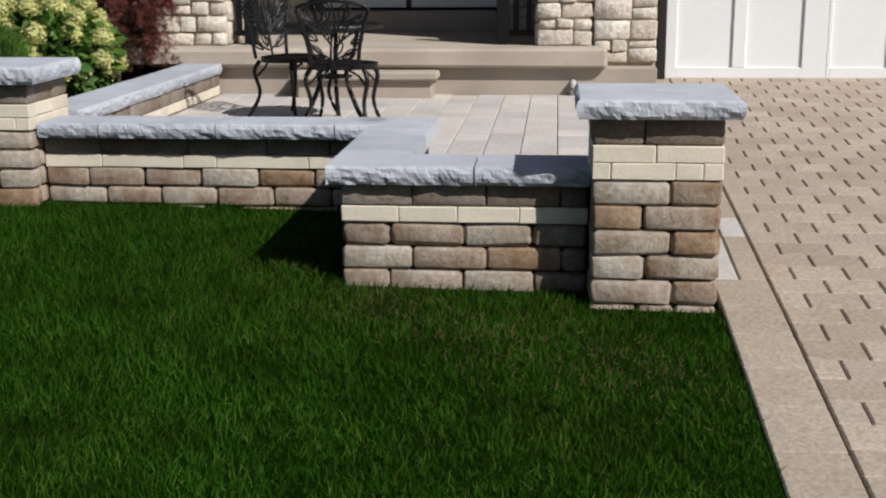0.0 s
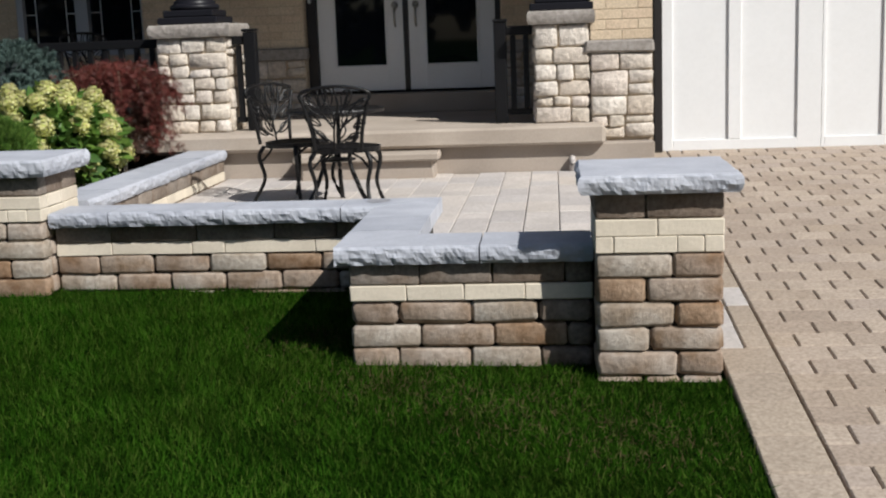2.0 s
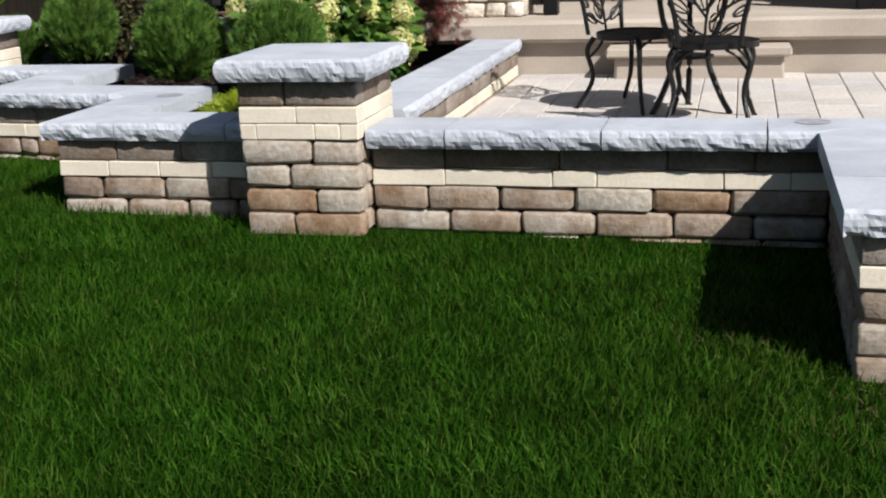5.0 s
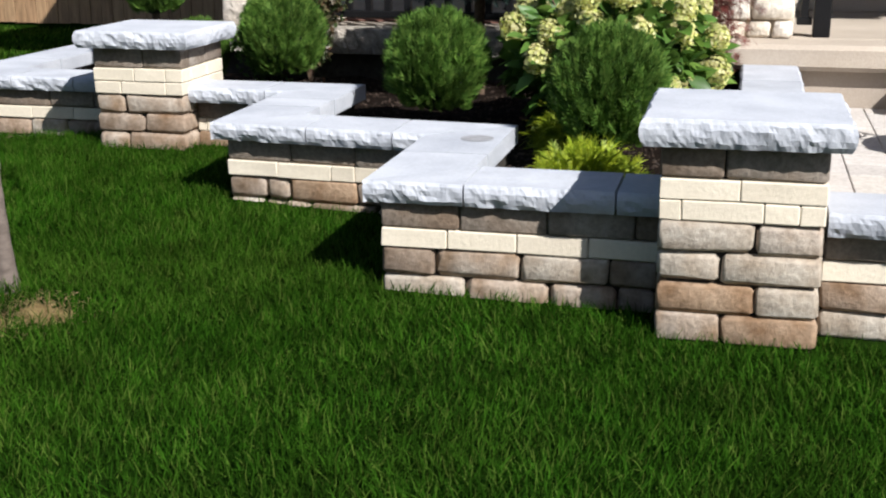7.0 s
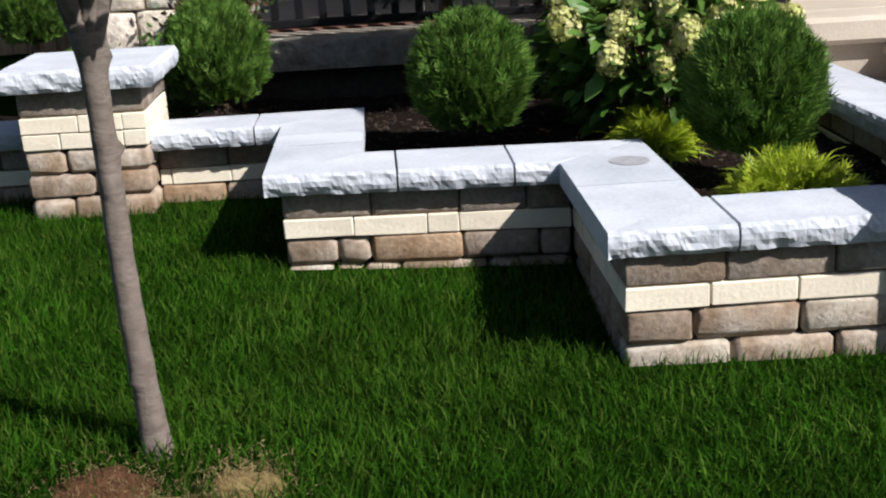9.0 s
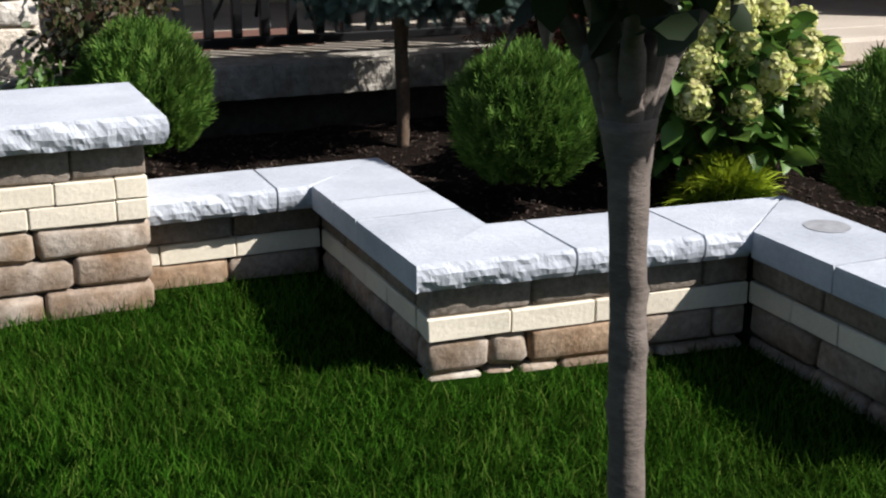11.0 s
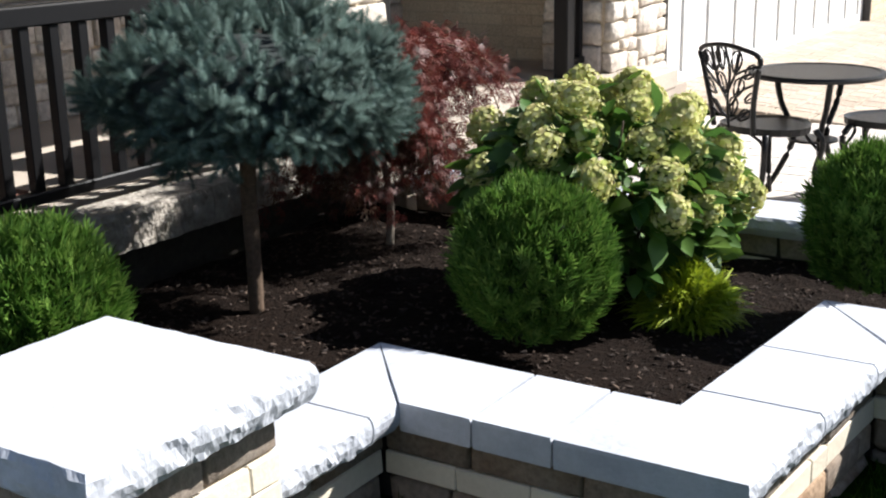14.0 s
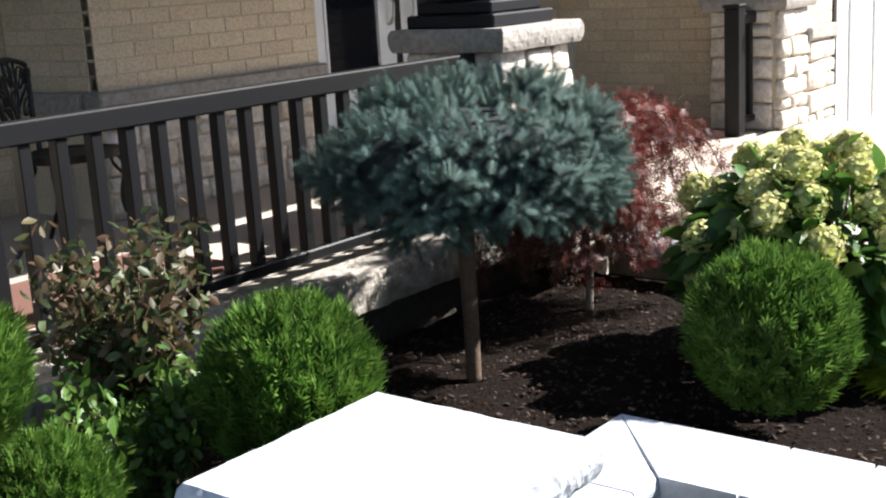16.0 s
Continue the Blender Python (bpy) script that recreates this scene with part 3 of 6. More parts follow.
entry = tagged(slab("porch_edge", (-3.36, 10.33, 0.91), (0.24, LEFT_Y + 0.06, FLOOR + 0.001), M_slab, b=0.02, jit=0.004), "thick stone slab edging the porch", "porch", kind="structure")
tagged(slab("porch_base", (-2.98, 10.42, 0.4), (0.62, LEFT_Y + 0.05, 0.909), M_concrete), "concrete porch foundation", "foundation", kind="structure")
for x0, x1 in ((-6.6, -5.75), (-5.745, -4.95), (-4.945, -4.1), (-4.095, -3.365)):
    c = capstone("coping_stone", [(x0, LEFT_Y - 0.02), (x1, LEFT_Y - 0.02), (x1, LEFT_Y + 0.32), (x0, LEFT_Y + 0.32)], FLOOR - 0.145, FLOOR + 0.012, [0], porch, rnd, M_rock, lip=0.03)

step = empty("porch_step")
tagged(step, "low stone step with overhanging tread before the porch", "step")
slab("riser", (-2.14, 10.16, 0.66), (-1.09, 10.419, 0.835), M_concrete, step, b=0.012, jit=0.004)
slab("tread", (-2.19, 10.11, 0.836), (-1.05, 10.419, 0.897), M_slab, step, b=0.012, jit=0.004)

# stone piers with capstones and black columns


def lathe(profile, seg=32):
    bm = bmesh.new()
    rings = []
    for r, z in profile:
        rings.append([bm.verts.new((r * math.cos(2 * math.pi * i / seg), r * math.sin(2 * math.pi * i / seg), z)) for i in range(seg)])
    for a, b in zip(rings, rings[1:]):
        for i in range(seg):
            bm.faces.new((a[i], a[(i + 1) % seg], b[(i + 1) % seg], b[i]))
    bm.faces.new(rings[0][::-1])
    bm.faces.new(rings[-1])
    return bm


def pier(x0, x1, y0, y1, label, z0=FLOOR, top=1.84, cap=(0.05, 0.05)):
    p = empty("porch_pier")
    tagged(p, label, "porch pier", "porch piers")
    slab("core", (x0 + 0.02, y0 + 0.02, z0), (x1 - 0.02, y1 - 0.02, top), M_mortar, p)
    ashlar(p, (x0, y0), (x1, y0), z0, top, rnd)
    ashlar(p, (x1, y0 + 0.07), (x1, y1), z0, top, rnd)
    ashlar(p, (x0, y1), (x0, y0 + 0.07), z0, top, rnd)
    capstone("capstone", [(x0 - cap[0], y0 - 0.05), (x1 + cap[1], y0 - 0.05), (x1 + cap[1], y1 + 0.05), (x0 - cap[0], y1 + 0.05)], top, top + 0.105, [0, 1, 2, 3], p, rnd, M_sill, lip=0.008)
    return p


def column(x, y, z, label, r=0.145):
    c = empty("porch_column", (x, y, z))
    tagged(c, label, "column", "porch columns")
    v, f = chamfer(0.50, 0.50, 0.06, 0.008)
    obj("plinth", v, f, M_column, c, m=Matrix.Translation((0, 0, 0.03)))
    v, f = chamfer(0.42, 0.42, 0.055, 0.008)
    obj("plinth", v, f, M_column, c, m=Matrix.Translation((0, 0, 0.0885)))
    part("base", lathe([(0.19, 0.117), (0.205, 0.13), (0.205, 0.15), (0.185, 0.165), (0.17, 0.17), (0.175, 0.185), (r + 0.005, 0.2)]), M_column, c, smooth=True)
    part("shaft", lathe([(r, 0.19), (r, 0.6), (r * 0.93, 1.2), (r * 0.86, 1.7)]), M_column, c, smooth=True)


pier(-3.38, -2.80, 10.64, 11.2, "cream limestone pier with grey capstone under a black column")
pier(-0.305, 0.128, 10.60, 11.1, "cream limestone pier with grey capstone beside the garage")
pier(-6.46, -5.93, 10.75, 11.29, "cream limestone pier at the end of the porch railing")
column(-3.12, 10.93, 1.946, "round black porch column on a stepped square base")
column(-0.085, 10.86, 1.946, "round black porch column on a stepped square base", 0.13)

# walls
wf = tagged(empty("wall_door"), "buff brick wall around the front door", "wall", kind="structure")
DOOR_Y = 12.74
SUN_Y = 12.55
joined("backing", [((-4.13 + 0.004, SUN_Y + 0.004, 1.0), (-2.535, SUN_Y + 0.3, 3.6)), ((-0.645, SUN_Y + 0.004, 1.0), (0.13, SUN_Y + 0.3, 3.6)), ((-2.535, SUN_Y + 0.02, 3.56), (-0.645, SUN_Y + 0.3, 3.6))], M_mortar, wf)
slab("stone_band", (-4.16, SUN_Y - 0.05, 1.60), (-2.51, SUN_Y + 0.1, 1.712), M_sill, wf, b=0.01, jit=0.004)
slab("stone_band", (-0.66, SUN_Y - 0.05, 1.60), (0.125, SUN_Y + 0.1, 1.712), M_sill, wf, b=0.01, jit=0.004)
ashlar(wf, (-4.13, SUN_Y - 0.01), (-2.54, SUN_Y - 0.01), FLOOR, 1.6, rnd)
ashlar(wf, (-0.64, SUN_Y - 0.01), (0.12, SUN_Y - 0.01), FLOOR, 1.6, rnd)
bricks(wf, (-4.13, SUN_Y), (-2.54, SUN_Y), 1.714, 3.6, 260)
bricks(wf, (-0.64, SUN_Y), (0.12, SUN_Y), 1.714, 3.6, 90)
ws = tagged(empty("wall_side"), "buff brick side wall of the bay", "wall", kind="structure")
joined("backing", [((-4.13, SUN_Y + 0.305, 1.0), (-3.8, 13.3, 3.6))], M_mortar, ws)
bricks(ws, (-4.13, 13.3), (-4.13, SUN_Y + 0.06), 1.714, 3.6, 120)
slab("stone_band", (-4.18, SUN_Y + 0.101, 1.60), (-3.9, 13.28, 1.712), M_sill, ws)
wg = tagged(empty("wall_garage_side"), "buff brick side wall of the garage facing the porch", "wall", kind="structure")
joined("backing", [((0.134, 11.03, 0.9), (0.4, 13.0, 3.6))], M_mortar, wg)
bricks(wg, (0.13, 12.54), (0.13, 11.11), FLOOR + 0.01, 3.5, 260)

WIN_Y = 13.3
ww = tagged(empty("wall_window"), "buff brick wall with a white framed window", "wall", kind="structure")
WX0, WX1, WZ0, WZ1 = -5.72, -4.32, 1.70, 3.22
joined("backing", [((-7.2, WIN_Y + 0.004, 0.6), (WX0, WIN_Y + 0.3, 3.6)), ((WX1, WIN_Y + 0.004, 0.6), (-3.8, WIN_Y + 0.3, 3.6)), ((WX0, WIN_Y + 0.004, 0.6), (WX1, WIN_Y + 0.3, WZ0)), ((WX0, WIN_Y + 0.004, WZ1), (WX1, WIN_Y + 0.3, 3.6))], M_mortar, ww)
bricks(ww, (-7.2, WIN_Y), (-4.13, WIN_Y), FLOOR + 0.005, 3.6, 300, [(WX0 + 7.2, WX1 + 7.2, WZ0, WZ1)])
win = tagged(empty("window_1"), "white framed double window with dark glass", "window", kind="structure")
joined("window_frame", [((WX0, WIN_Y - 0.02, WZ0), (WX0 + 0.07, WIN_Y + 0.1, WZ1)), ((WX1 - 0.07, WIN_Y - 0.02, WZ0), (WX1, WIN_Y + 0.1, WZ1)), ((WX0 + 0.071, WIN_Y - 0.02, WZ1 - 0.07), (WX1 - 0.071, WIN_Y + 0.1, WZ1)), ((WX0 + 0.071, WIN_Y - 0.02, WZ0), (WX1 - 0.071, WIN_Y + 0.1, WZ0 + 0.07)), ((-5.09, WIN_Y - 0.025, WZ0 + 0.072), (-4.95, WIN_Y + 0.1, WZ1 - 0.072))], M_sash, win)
for x0, x1 in ((WX0 + 0.072, -5.092), (-4.948, WX1 - 0.072)):
    slab("pane", (x0, WIN_Y + 0.05, WZ0 + 0.072), (x1, WIN_Y + 0.062, WZ1 - 0.072), M_glass, win, b=0.001)
    joined("glazing_bar", [((x0 + 0.11, WIN_Y + 0.04, WZ0 + 0.08), (x0 + 0.118, WIN_Y + 0.049, WZ1 - 0.08)), ((x1 - 0.118, WIN_Y + 0.04, WZ0 + 0.08), (x1 - 0.11, WIN_Y + 0.049, WZ1 - 0.08)), ((x0, WIN_Y + 0.035, WZ1 - 0.2), (x1, WIN_Y + 0.0395, WZ1 - 0.192)), ((x0, WIN_Y + 0.035, WZ0 + 0.44), (x0 + 0.11, WIN_Y + 0.0395, WZ0 + 0.448)), ((x1 - 0.11, WIN_Y + 0.035, WZ0 + 0.44), (x1, WIN_Y + 0.0395, WZ0 + 0.448))], M_white, win, b=0.001)

# front doors
D0, D1, DM, DZ0, DZ1 = -2.437, -0.705, -1.572, 1.272, 3.225
fr = tagged(empty("door_frame"), "dark bronze double door frame with transom", "door frame", kind="structure")
joined("jamb", [((D0 - 0.115, DOOR_Y - 0.06, FLOOR + 0.19), (D0 - 0.004, DOOR_Y + 0.1, 3.6)), ((D1 + 0.004, DOOR_Y - 0.06, FLOOR + 0.19), (D1 + 0.06, DOOR_Y + 0.1, 3.6)), ((D0 - 0.003, DOOR_Y - 0.06, DZ1 + 0.004), (D1 + 0.003, DOOR_Y + 0.1, DZ1 + 0.1)), ((DM - 0.025, DOOR_Y - 0.02, DZ0), (DM + 0.025, DOOR_Y + 0.1, DZ1))], M_trim, fr)
slab("pane", (D0, DOOR_Y, DZ1 + 0.102), (D1, DOOR_Y + 0.02, 3.6), M_glass, fr)
joined("reveal", [((D0 - 0.118, SUN_Y + 0.01, FLOOR + 0.19), (D0 - 0.116, DOOR_Y - 0.06, 3.6)), ((D0 - 0.3, DOOR_Y + 0.102, FLOOR), (D1 + 0.3, DOOR_Y + 0.14, 3.6))], M_trim, fr, b=0.0005)
tagged(slab("door_step", (D0 - 0.115, SUN_Y - 0.02, FLOOR), (D1 + 0.055, DOOR_Y + 0.09, FLOOR + 0.185), M_concrete), "grey concrete threshold step under the doors", "threshold", kind="structure")


def entrance_door(x0, x1, hinge_left):
    d = empty("door")
    tagged(d, "white entrance door with full dark glass, closed", "door", "front doors", kind="structure")
    gx0, gx1, gz0, gz1 = x0 + 0.155, x1 - 0.155, DZ0 + 0.225, DZ1 - 0.14
    y0, y1 = DOOR_Y - 0.01, DOOR_Y + 0.035
    leaf = joined("leaf", [((x0, y0, DZ0), (gx0, y1, DZ1)), ((gx1, y0, DZ0), (x1, y1, DZ1)), ((gx0, y0, DZ0), (gx1, y1, gz0)), ((gx0, y0, gz1), (gx1, y1, DZ1))], M_white, d, b=0.003)
    joined("moulding", [((gx0, y0 - 0.012, gz0), (gx0 + 0.022, y0 + 0.02, gz1)), ((gx1 - 0.022, y0 - 0.012, gz0), (gx1, y0 + 0.02, gz1)), ((gx0 + 0.023, y0 - 0.012, gz0), (gx1 - 0.023, y0 + 0.02, gz0 + 0.022)), ((gx0 + 0.023, y0 - 0.012, gz1 - 0.022), (gx1 - 0.023, y0 + 0.02, gz1))], M_white, d, b=0.005)
    slab("pane", (gx0 + 0.024, y0 + 0.012, gz0 + 0.024), (gx1 - 0.024, y0 + 0.02, gz1 - 0.024), M_glass, d, b=0.001)
    hx = (x1 - 0.075) if hinge_left else (x0 + 0.075)
    bm = lathe([(0.03, 0), (0.03, 0.012), (0.022, 0.02), (0.012, 0.03)], 16)
    part("deadbolt", bm, M_nickel, leaf, "nickel deadbolt", pose(hx, y0, DZ0 + 0.955, 90))
    bm = lathe([(0.032, 0), (0.034, 0.01), (0.024, 0.022), (0.012, 0.04)], 16)
    part("handle_rose", bm, M_nickel, leaf, "nickel handle rose", pose(hx, y0, DZ0 + 0.815, 90))
    bm = bmesh.new()
    pts = [(0, 0, 0.0), (0, -0.05, -0.015), (0, -0.062, -0.06), (0, -0.055, -0.13), (0, -0.03, -0.175), (0, 0.0, -0.185)]
    prev = None
    for p in pts:
        ring = [bm.verts.new((p[0] + 0.011 * math.cos(a), p[1] + 0.011 * math.sin(a) * 0.8, p[2] + 0.006 * math.sin(a))) for a in (0, 1.05, 2.1, 3.14, 4.2, 5.24)]
        if prev:
            for i in range(6):
                bm.faces.new((prev[i], prev[(i + 1) % 6], ring[(i + 1) % 6], ring[i]))
        prev = ring
    part("handle", bm, M_nickel, leaf, "curved nickel pull handle", Matrix.Translation((hx, y0, DZ0 + 0.795)), True)


entrance_door(D0, DM - 0.026, True)
entrance_door(DM + 0.026, D1, False)

# garage
GY = 10.71
FRONT_Y = 10.62
GX0, GX1, GZ0, GZ1 = 0.70, 6.67, 0.775, 2.845
gw = tagged(empty("wall_garage_front"), "buff brick garage front with a stone base", "wall", kind="structure")
joined("backing", [((0.14, FRONT_Y + 0.004, 0.5), (0.628, FRONT_Y + 0.4, 3.6)), ((0.14, FRONT_Y + 0.004, 3.605), (8.2, FRONT_Y + 0.4, 5.6)), ((0.629, FRONT_Y + 0.004, 2.89), (8.2, FRONT_Y + 0.4, 3.6)), ((GX1 + 0.06, FRONT_Y + 0.004, 0.5), (8.2, FRONT_Y + 0.4, 2.889))], M_mortar, gw)
bricks(gw, (0.135, FRONT_Y), (0.63, FRONT_Y), 1.70, 3.6, 120)
bricks(gw, (0.63, FRONT_Y), (8.2, FRONT_Y), 3.13, 3.6, 100)
bricks(gw, (GX1 + 0.06, FRONT_Y), (8.2, FRONT_Y), 0.8, 3.0, 60)
ashlar(gw, (0.135, FRONT_Y - 0.02), (0.628, FRONT_Y - 0.02), 0.93, 1.60, rnd)
slab("stone_band", (0.09, FRONT_Y - 0.06, 1.60), (0.632, FRONT_Y + 0.1, 1.70), M_sill, gw, b=0.014, jit=0.006)
v, f = chamfer(0.076 - 0.01, 0.06, 0.235, 0.003)
me = bpy.data.meshes.new("soldier_brick")
me.from_pydata([tuple(p) for p in v], [], f)
me.materials.append(M_brick)
for i in range(72):
    o = new("soldier_brick", me)
    o.matrix_basis = Matrix.Translation((0.68 + i * 0.085, FRONT_Y + 0.026, 3.01))
    o.parent = gw
gf = tagged(empty("garage_frame"), "dark bronze trim round the garage door", "door frame", kind="structure")
joined("trim", [((0.634, FRONT_Y - 0.012, GZ0 - 0.02), (GX0 - 0.002, GY + 0.06, 2.888)), ((GX0 - 0.001, FRONT_Y - 0.012, GZ1 + 0.002), (GX1, GY + 0.06, 2.888)), ((GX1 + 0.001, FRONT_Y - 0.012, GZ0 - 0.02), (GX1 + 0.058, GY + 0.06, 2.888))], M_trim, gf)
gd = tagged(empty("garage_door"), "white panelled garage door with a row of dark windows, closed", "garage door", kind="structure")
slab("leaf", (GX0, GY, GZ0), (GX1, GY + 0.045, GZ1), M_white, gd)
for k in range(5):
    x0 = GX0 + 0.045 + k * 1.185
    xs = [x0 + 0.045, x0 + 0.375, x0 + 0.71, x0 + 1.04]
    for i in range(3):
        a, c = xs[i] + 0.02, xs[i + 1] - 0.022
        slab("pane", (a, GY - 0.006, 2.355), (c, GY - 0.001, 2.722), M_glass, gd, b=0.001)
        joined("window_moulding", [((a - 0.018, GY - 0.018, 2.34), (a - 0.001, GY - 0.001, 2.738)), ((c + 0.001, GY - 0.018, 2.34), (c + 0.018, GY - 0.001, 2.738)), ((a, GY - 0.018, 2.34), (c, GY - 0.001, 2.354)), ((a, GY - 0.018, 2.724), (c, GY - 0.001, 2.738))], M_white, gd)
    y0, y1 = GY - 0.02, GY - 0.002
    joined("panel_rail", [((x0 - 0.044 if k == 0 else x0 + 0.012, y0, 0.80), (x0 + 0.04, y1, 2.335)), ((x0 + 0.475, y0, 0.89), (x0 + 0.575, y1, 2.14)), ((x0 + 1.01, y0, 0.80), (x0 + 1.195, y1, 2.335)),
                          ((x0 + 0.04, y0, 0.80), (x0 + 1.01, y1, 0.888)), ((x0 + 0.04, y0, 2.14), (x0 + 1.01, y1, 2.335))], M_white, gd, b=0.003)

# porch roof and upper walls close the house above
tagged(slab("porch_ceiling", (-6.9, 10.35, 3.62), (0.135, 13.6, 3.70), M_ceiling), "porch ceiling", "ceiling", kind="structure")
tagged(slab("porch_beam", (-6.9, 10.62, 3.32), (0.13, 11.12, 3.615), M_trim), "dark beam over the porch columns", "beam", kind="structure")
tagged(slab("wall_upper", (-7.2, 12.56, 3.71), (8.2, 12.8, 6.0), M_plain), "plain upper house wall", "wall", kind="structure")
tagged(slab("porch_roof", (-7.1, 10.1, 3.705), (0.13, 12.55, 3.83), M_roof), "shallow shingled porch roof", "roof", kind="structure")
tagged(slab("house_body", (-7.2, 13.65, 0.3), (8.2, 21, 6.0), M_plain), "plain body of the house", "house", kind="structure")

# ---- patio and drive ----
patio = tagged(empty("patio"), "patio of long grey and tan concrete pavers", "patio", kind="structure")


joined("base", [((-2.78, 7.14, 0.3), (-0.79, 10.42, 0.655)), ((-0.79, 6.0, 0.3), (0.52, 10.42, 0.654))], M_core, patio)


def paver(parent, x0, x1, y0, y1, z, mat, m=None, t=0.05, b=0.004):
    v, f = chamfer(x1 - x0, y1 - y0, t, b)
    return obj("paver", v, f, mat, parent, m=m or Matrix.Translation(((x0 + x1) / 2, (y0 + y1) / 2, z - t / 2 + rnd.uniform(-0.0015, 0.0015))))


x = -2.80
while x < 0.42:
    w = 0.205
    y = 6.0
    first = True
    while y < 10.42:
        l = rnd.choice((0.235, 0.35, 0.47)) * (rnd.uniform(0.4, 1) if first else 1)
        first = False
        y0 = max(y, 7.21 if x < -1.0 else 6.04)
        y1 = min(y + l, 10.42)
        x0 = max(x, -2.785)
        if y1 - y0 > 0.05 and not (x < -0.76 and y1 < 7.21):
            paver(patio, x0, x + w - 0.0045, y0, y1 - 0.0045, 0.70, M_patio)
        y += l
    x += w
tagged(joined("patio_edge", [((0.495, 6.09, 0.2), (0.504, 9.3, 0.69))], M_block_top), "stone edging between patio and drive", "edging", kind="structure")


def tilted(y):
    return math.degrees(math.atan(0.074 if y > 5.5 else 0.088))


drive = empty("drive")
tagged(drive, "tan interlocking paver drive sloping up to the garage", "driveway", kind="structure")
bed_v = [(x, y, drive_z(y) - 0.03) for y in (-3, 5.5, 10.75) for x in (0.503, 9.4)]
obj("joint_sand", bed_v, [[0, 1, 3, 2], [2, 3, 5, 4]], M_sand, drive)
bed_pieces = []
y = -2.5
r = 0
while y < 10.70:
    d = 0.30
    y1 = min(y + d, 10.71)
    yc = (y + y1) / 2
    if 6.0 < yc < 6.8:
        pale_first = yc < 6.45
        bed_pieces.append((0.505, 0.62, y, y1, M_edge_pale if pale_first else M_edge))
        bed_pieces.append((0.62, 0.735, y, y1, M_edge if pale_first else M_edge_pale))
    else:
        bed_pieces.append((0.505, 0.735, y, y1, M_edge))
    y += d
y = -2.5
while y < 10.70:
    d = 0.165
    y1 = min(y + d, 10.71)
    x = 0.738 - (0.11 if r % 2 else 0)
    while x < 9.3:
        bed_pieces.append((max(0.738, x), x + 0.22, y, y1, M_drive))
        x += 0.22
    y = y + d
    r += 1
single, rest_v, rest_f = 0, [], []
PV = {}
for x0, x1, y0, y1, mat in bed_pieces:
    yc = (y0 + y1) / 2
    m = pose((x0 + x1) / 2, yc, drive_z(yc) - 0.025, tilted(yc))
    sx, sy = round(x1 - x0 - 0.007, 3), round(y1 - y0 - (0.003 if mat is M_drive else 0.007), 3)
    if sx < 0.02:
        continue
    near = 3.2 < y0 < 9 and x0 < 2.6 or mat is not M_drive and y0 > 2.5
    if near and single < 420:
        key = (sx, sy, mat.name)
        if key not in PV:
            v, f = chamfer(sx, sy, 0.05, 0.006)
            me = bpy.data.meshes.new("paver")
            me.from_pydata([tuple(p) for p in v], [], f)
            me.materials.append(mat)
            PV[key] = me
        o = new("paver", PV[key])
        o.matrix_basis = m
        o.parent = drive
        single += 1
    else:
        v, f = chamfer(sx, sy, 0.05, 0.006)
        rest_f += [[k + len(rest_v) for k in q] for q in f]
        rest_v += [m @ p for p in v]
tagged(obj("far_pavers", rest_v, rest_f, M_drive_far, drive), kind="stuff")

# mulch in the planting bed
def bed(name, x0, x1, y0, y1, z, keep):
    nx, ny = int((x1 - x0) / 0.08), int((y1 - y0) / 0.08)
    verts, faces = [], []
    for j in range(ny + 1):
        for i in range(nx + 1):
            xx, yy = x0 + (x1 - x0) * i / nx, y0 + (y1 - y0) * j / ny
            verts.append((xx, yy, z + 0.035 * noise.noise((xx * 2.3, yy * 2.3, 1)) + 0.02 * noise.noise((xx * 9, yy * 9, 5))))
    for j in range(ny):
        for i in range(nx):
            xx, yy = x0 + (x1 - x0) * (i + 0.5) / nx, y0 + (y1 - y0) * (j + 0.5) / ny
            if keep(xx, yy):
                w = nx + 1
                faces.append([j * w + i, j * w + i + 1, (j + 1) * w + i + 1, (j + 1) * w + i])
    return tagged(obj(name, verts, faces, M_soil, smooth=True), "dark brown mulch in the planting bed", "mulch", kind="structure")


def in_bed(x, y):
    if y > 10.64 or x > -3.02 or x < -7.2:
        return False
    if x > -4.06:
        return y > 7.2
    if x > -5.06:
        return y > 8.05
    if x > -6.1:
        return y > 9.03
    return y > 9.3


bed("mulch_bed", -7.25, -3.0, 7.1, 10.7, 0.765, in_bed)


# ---- porch and wall fittings ----
def railing(x0, x1, y, posts, label):
    r = empty("porch_railing")
    tagged(r, label, "railing", "porch railings")
    slab("top_rail", (x0, y - 0.035, 1.765), (x1, y + 0.035, 1.838), M_black, r)
    slab("bottom_rail", (x0, y - 0.025, 1.13), (x1, y + 0.025, 1.175), M_black, r)
    n = max(1, round((x1 - x0) / 0.134))
    for i in range(n):
        x = x0 + (i + 0.5) * (x1 - x0) / n
        slab("baluster", (x - 0.022, y - 0.022, 1.176), (x + 0.022, y + 0.022, 1.764), M_black, r, b=0.003)
    for x in posts:
        slab("post", (x - 0.05, y - 0.05, FLOOR), (x + 0.05, y + 0.05, 1.87), M_black, r)
        slab("post_cap", (x - 0.058, y - 0.058, 1.871), (x + 0.058, y + 0.058, 1.895), M_black, r)


railing(-5.92, -3.40, 10.80, (), "black metal porch railing above the planting bed")
railing(-2.78, -2.69, 10.80, (-2.635,), "short black railing and post by the entry")
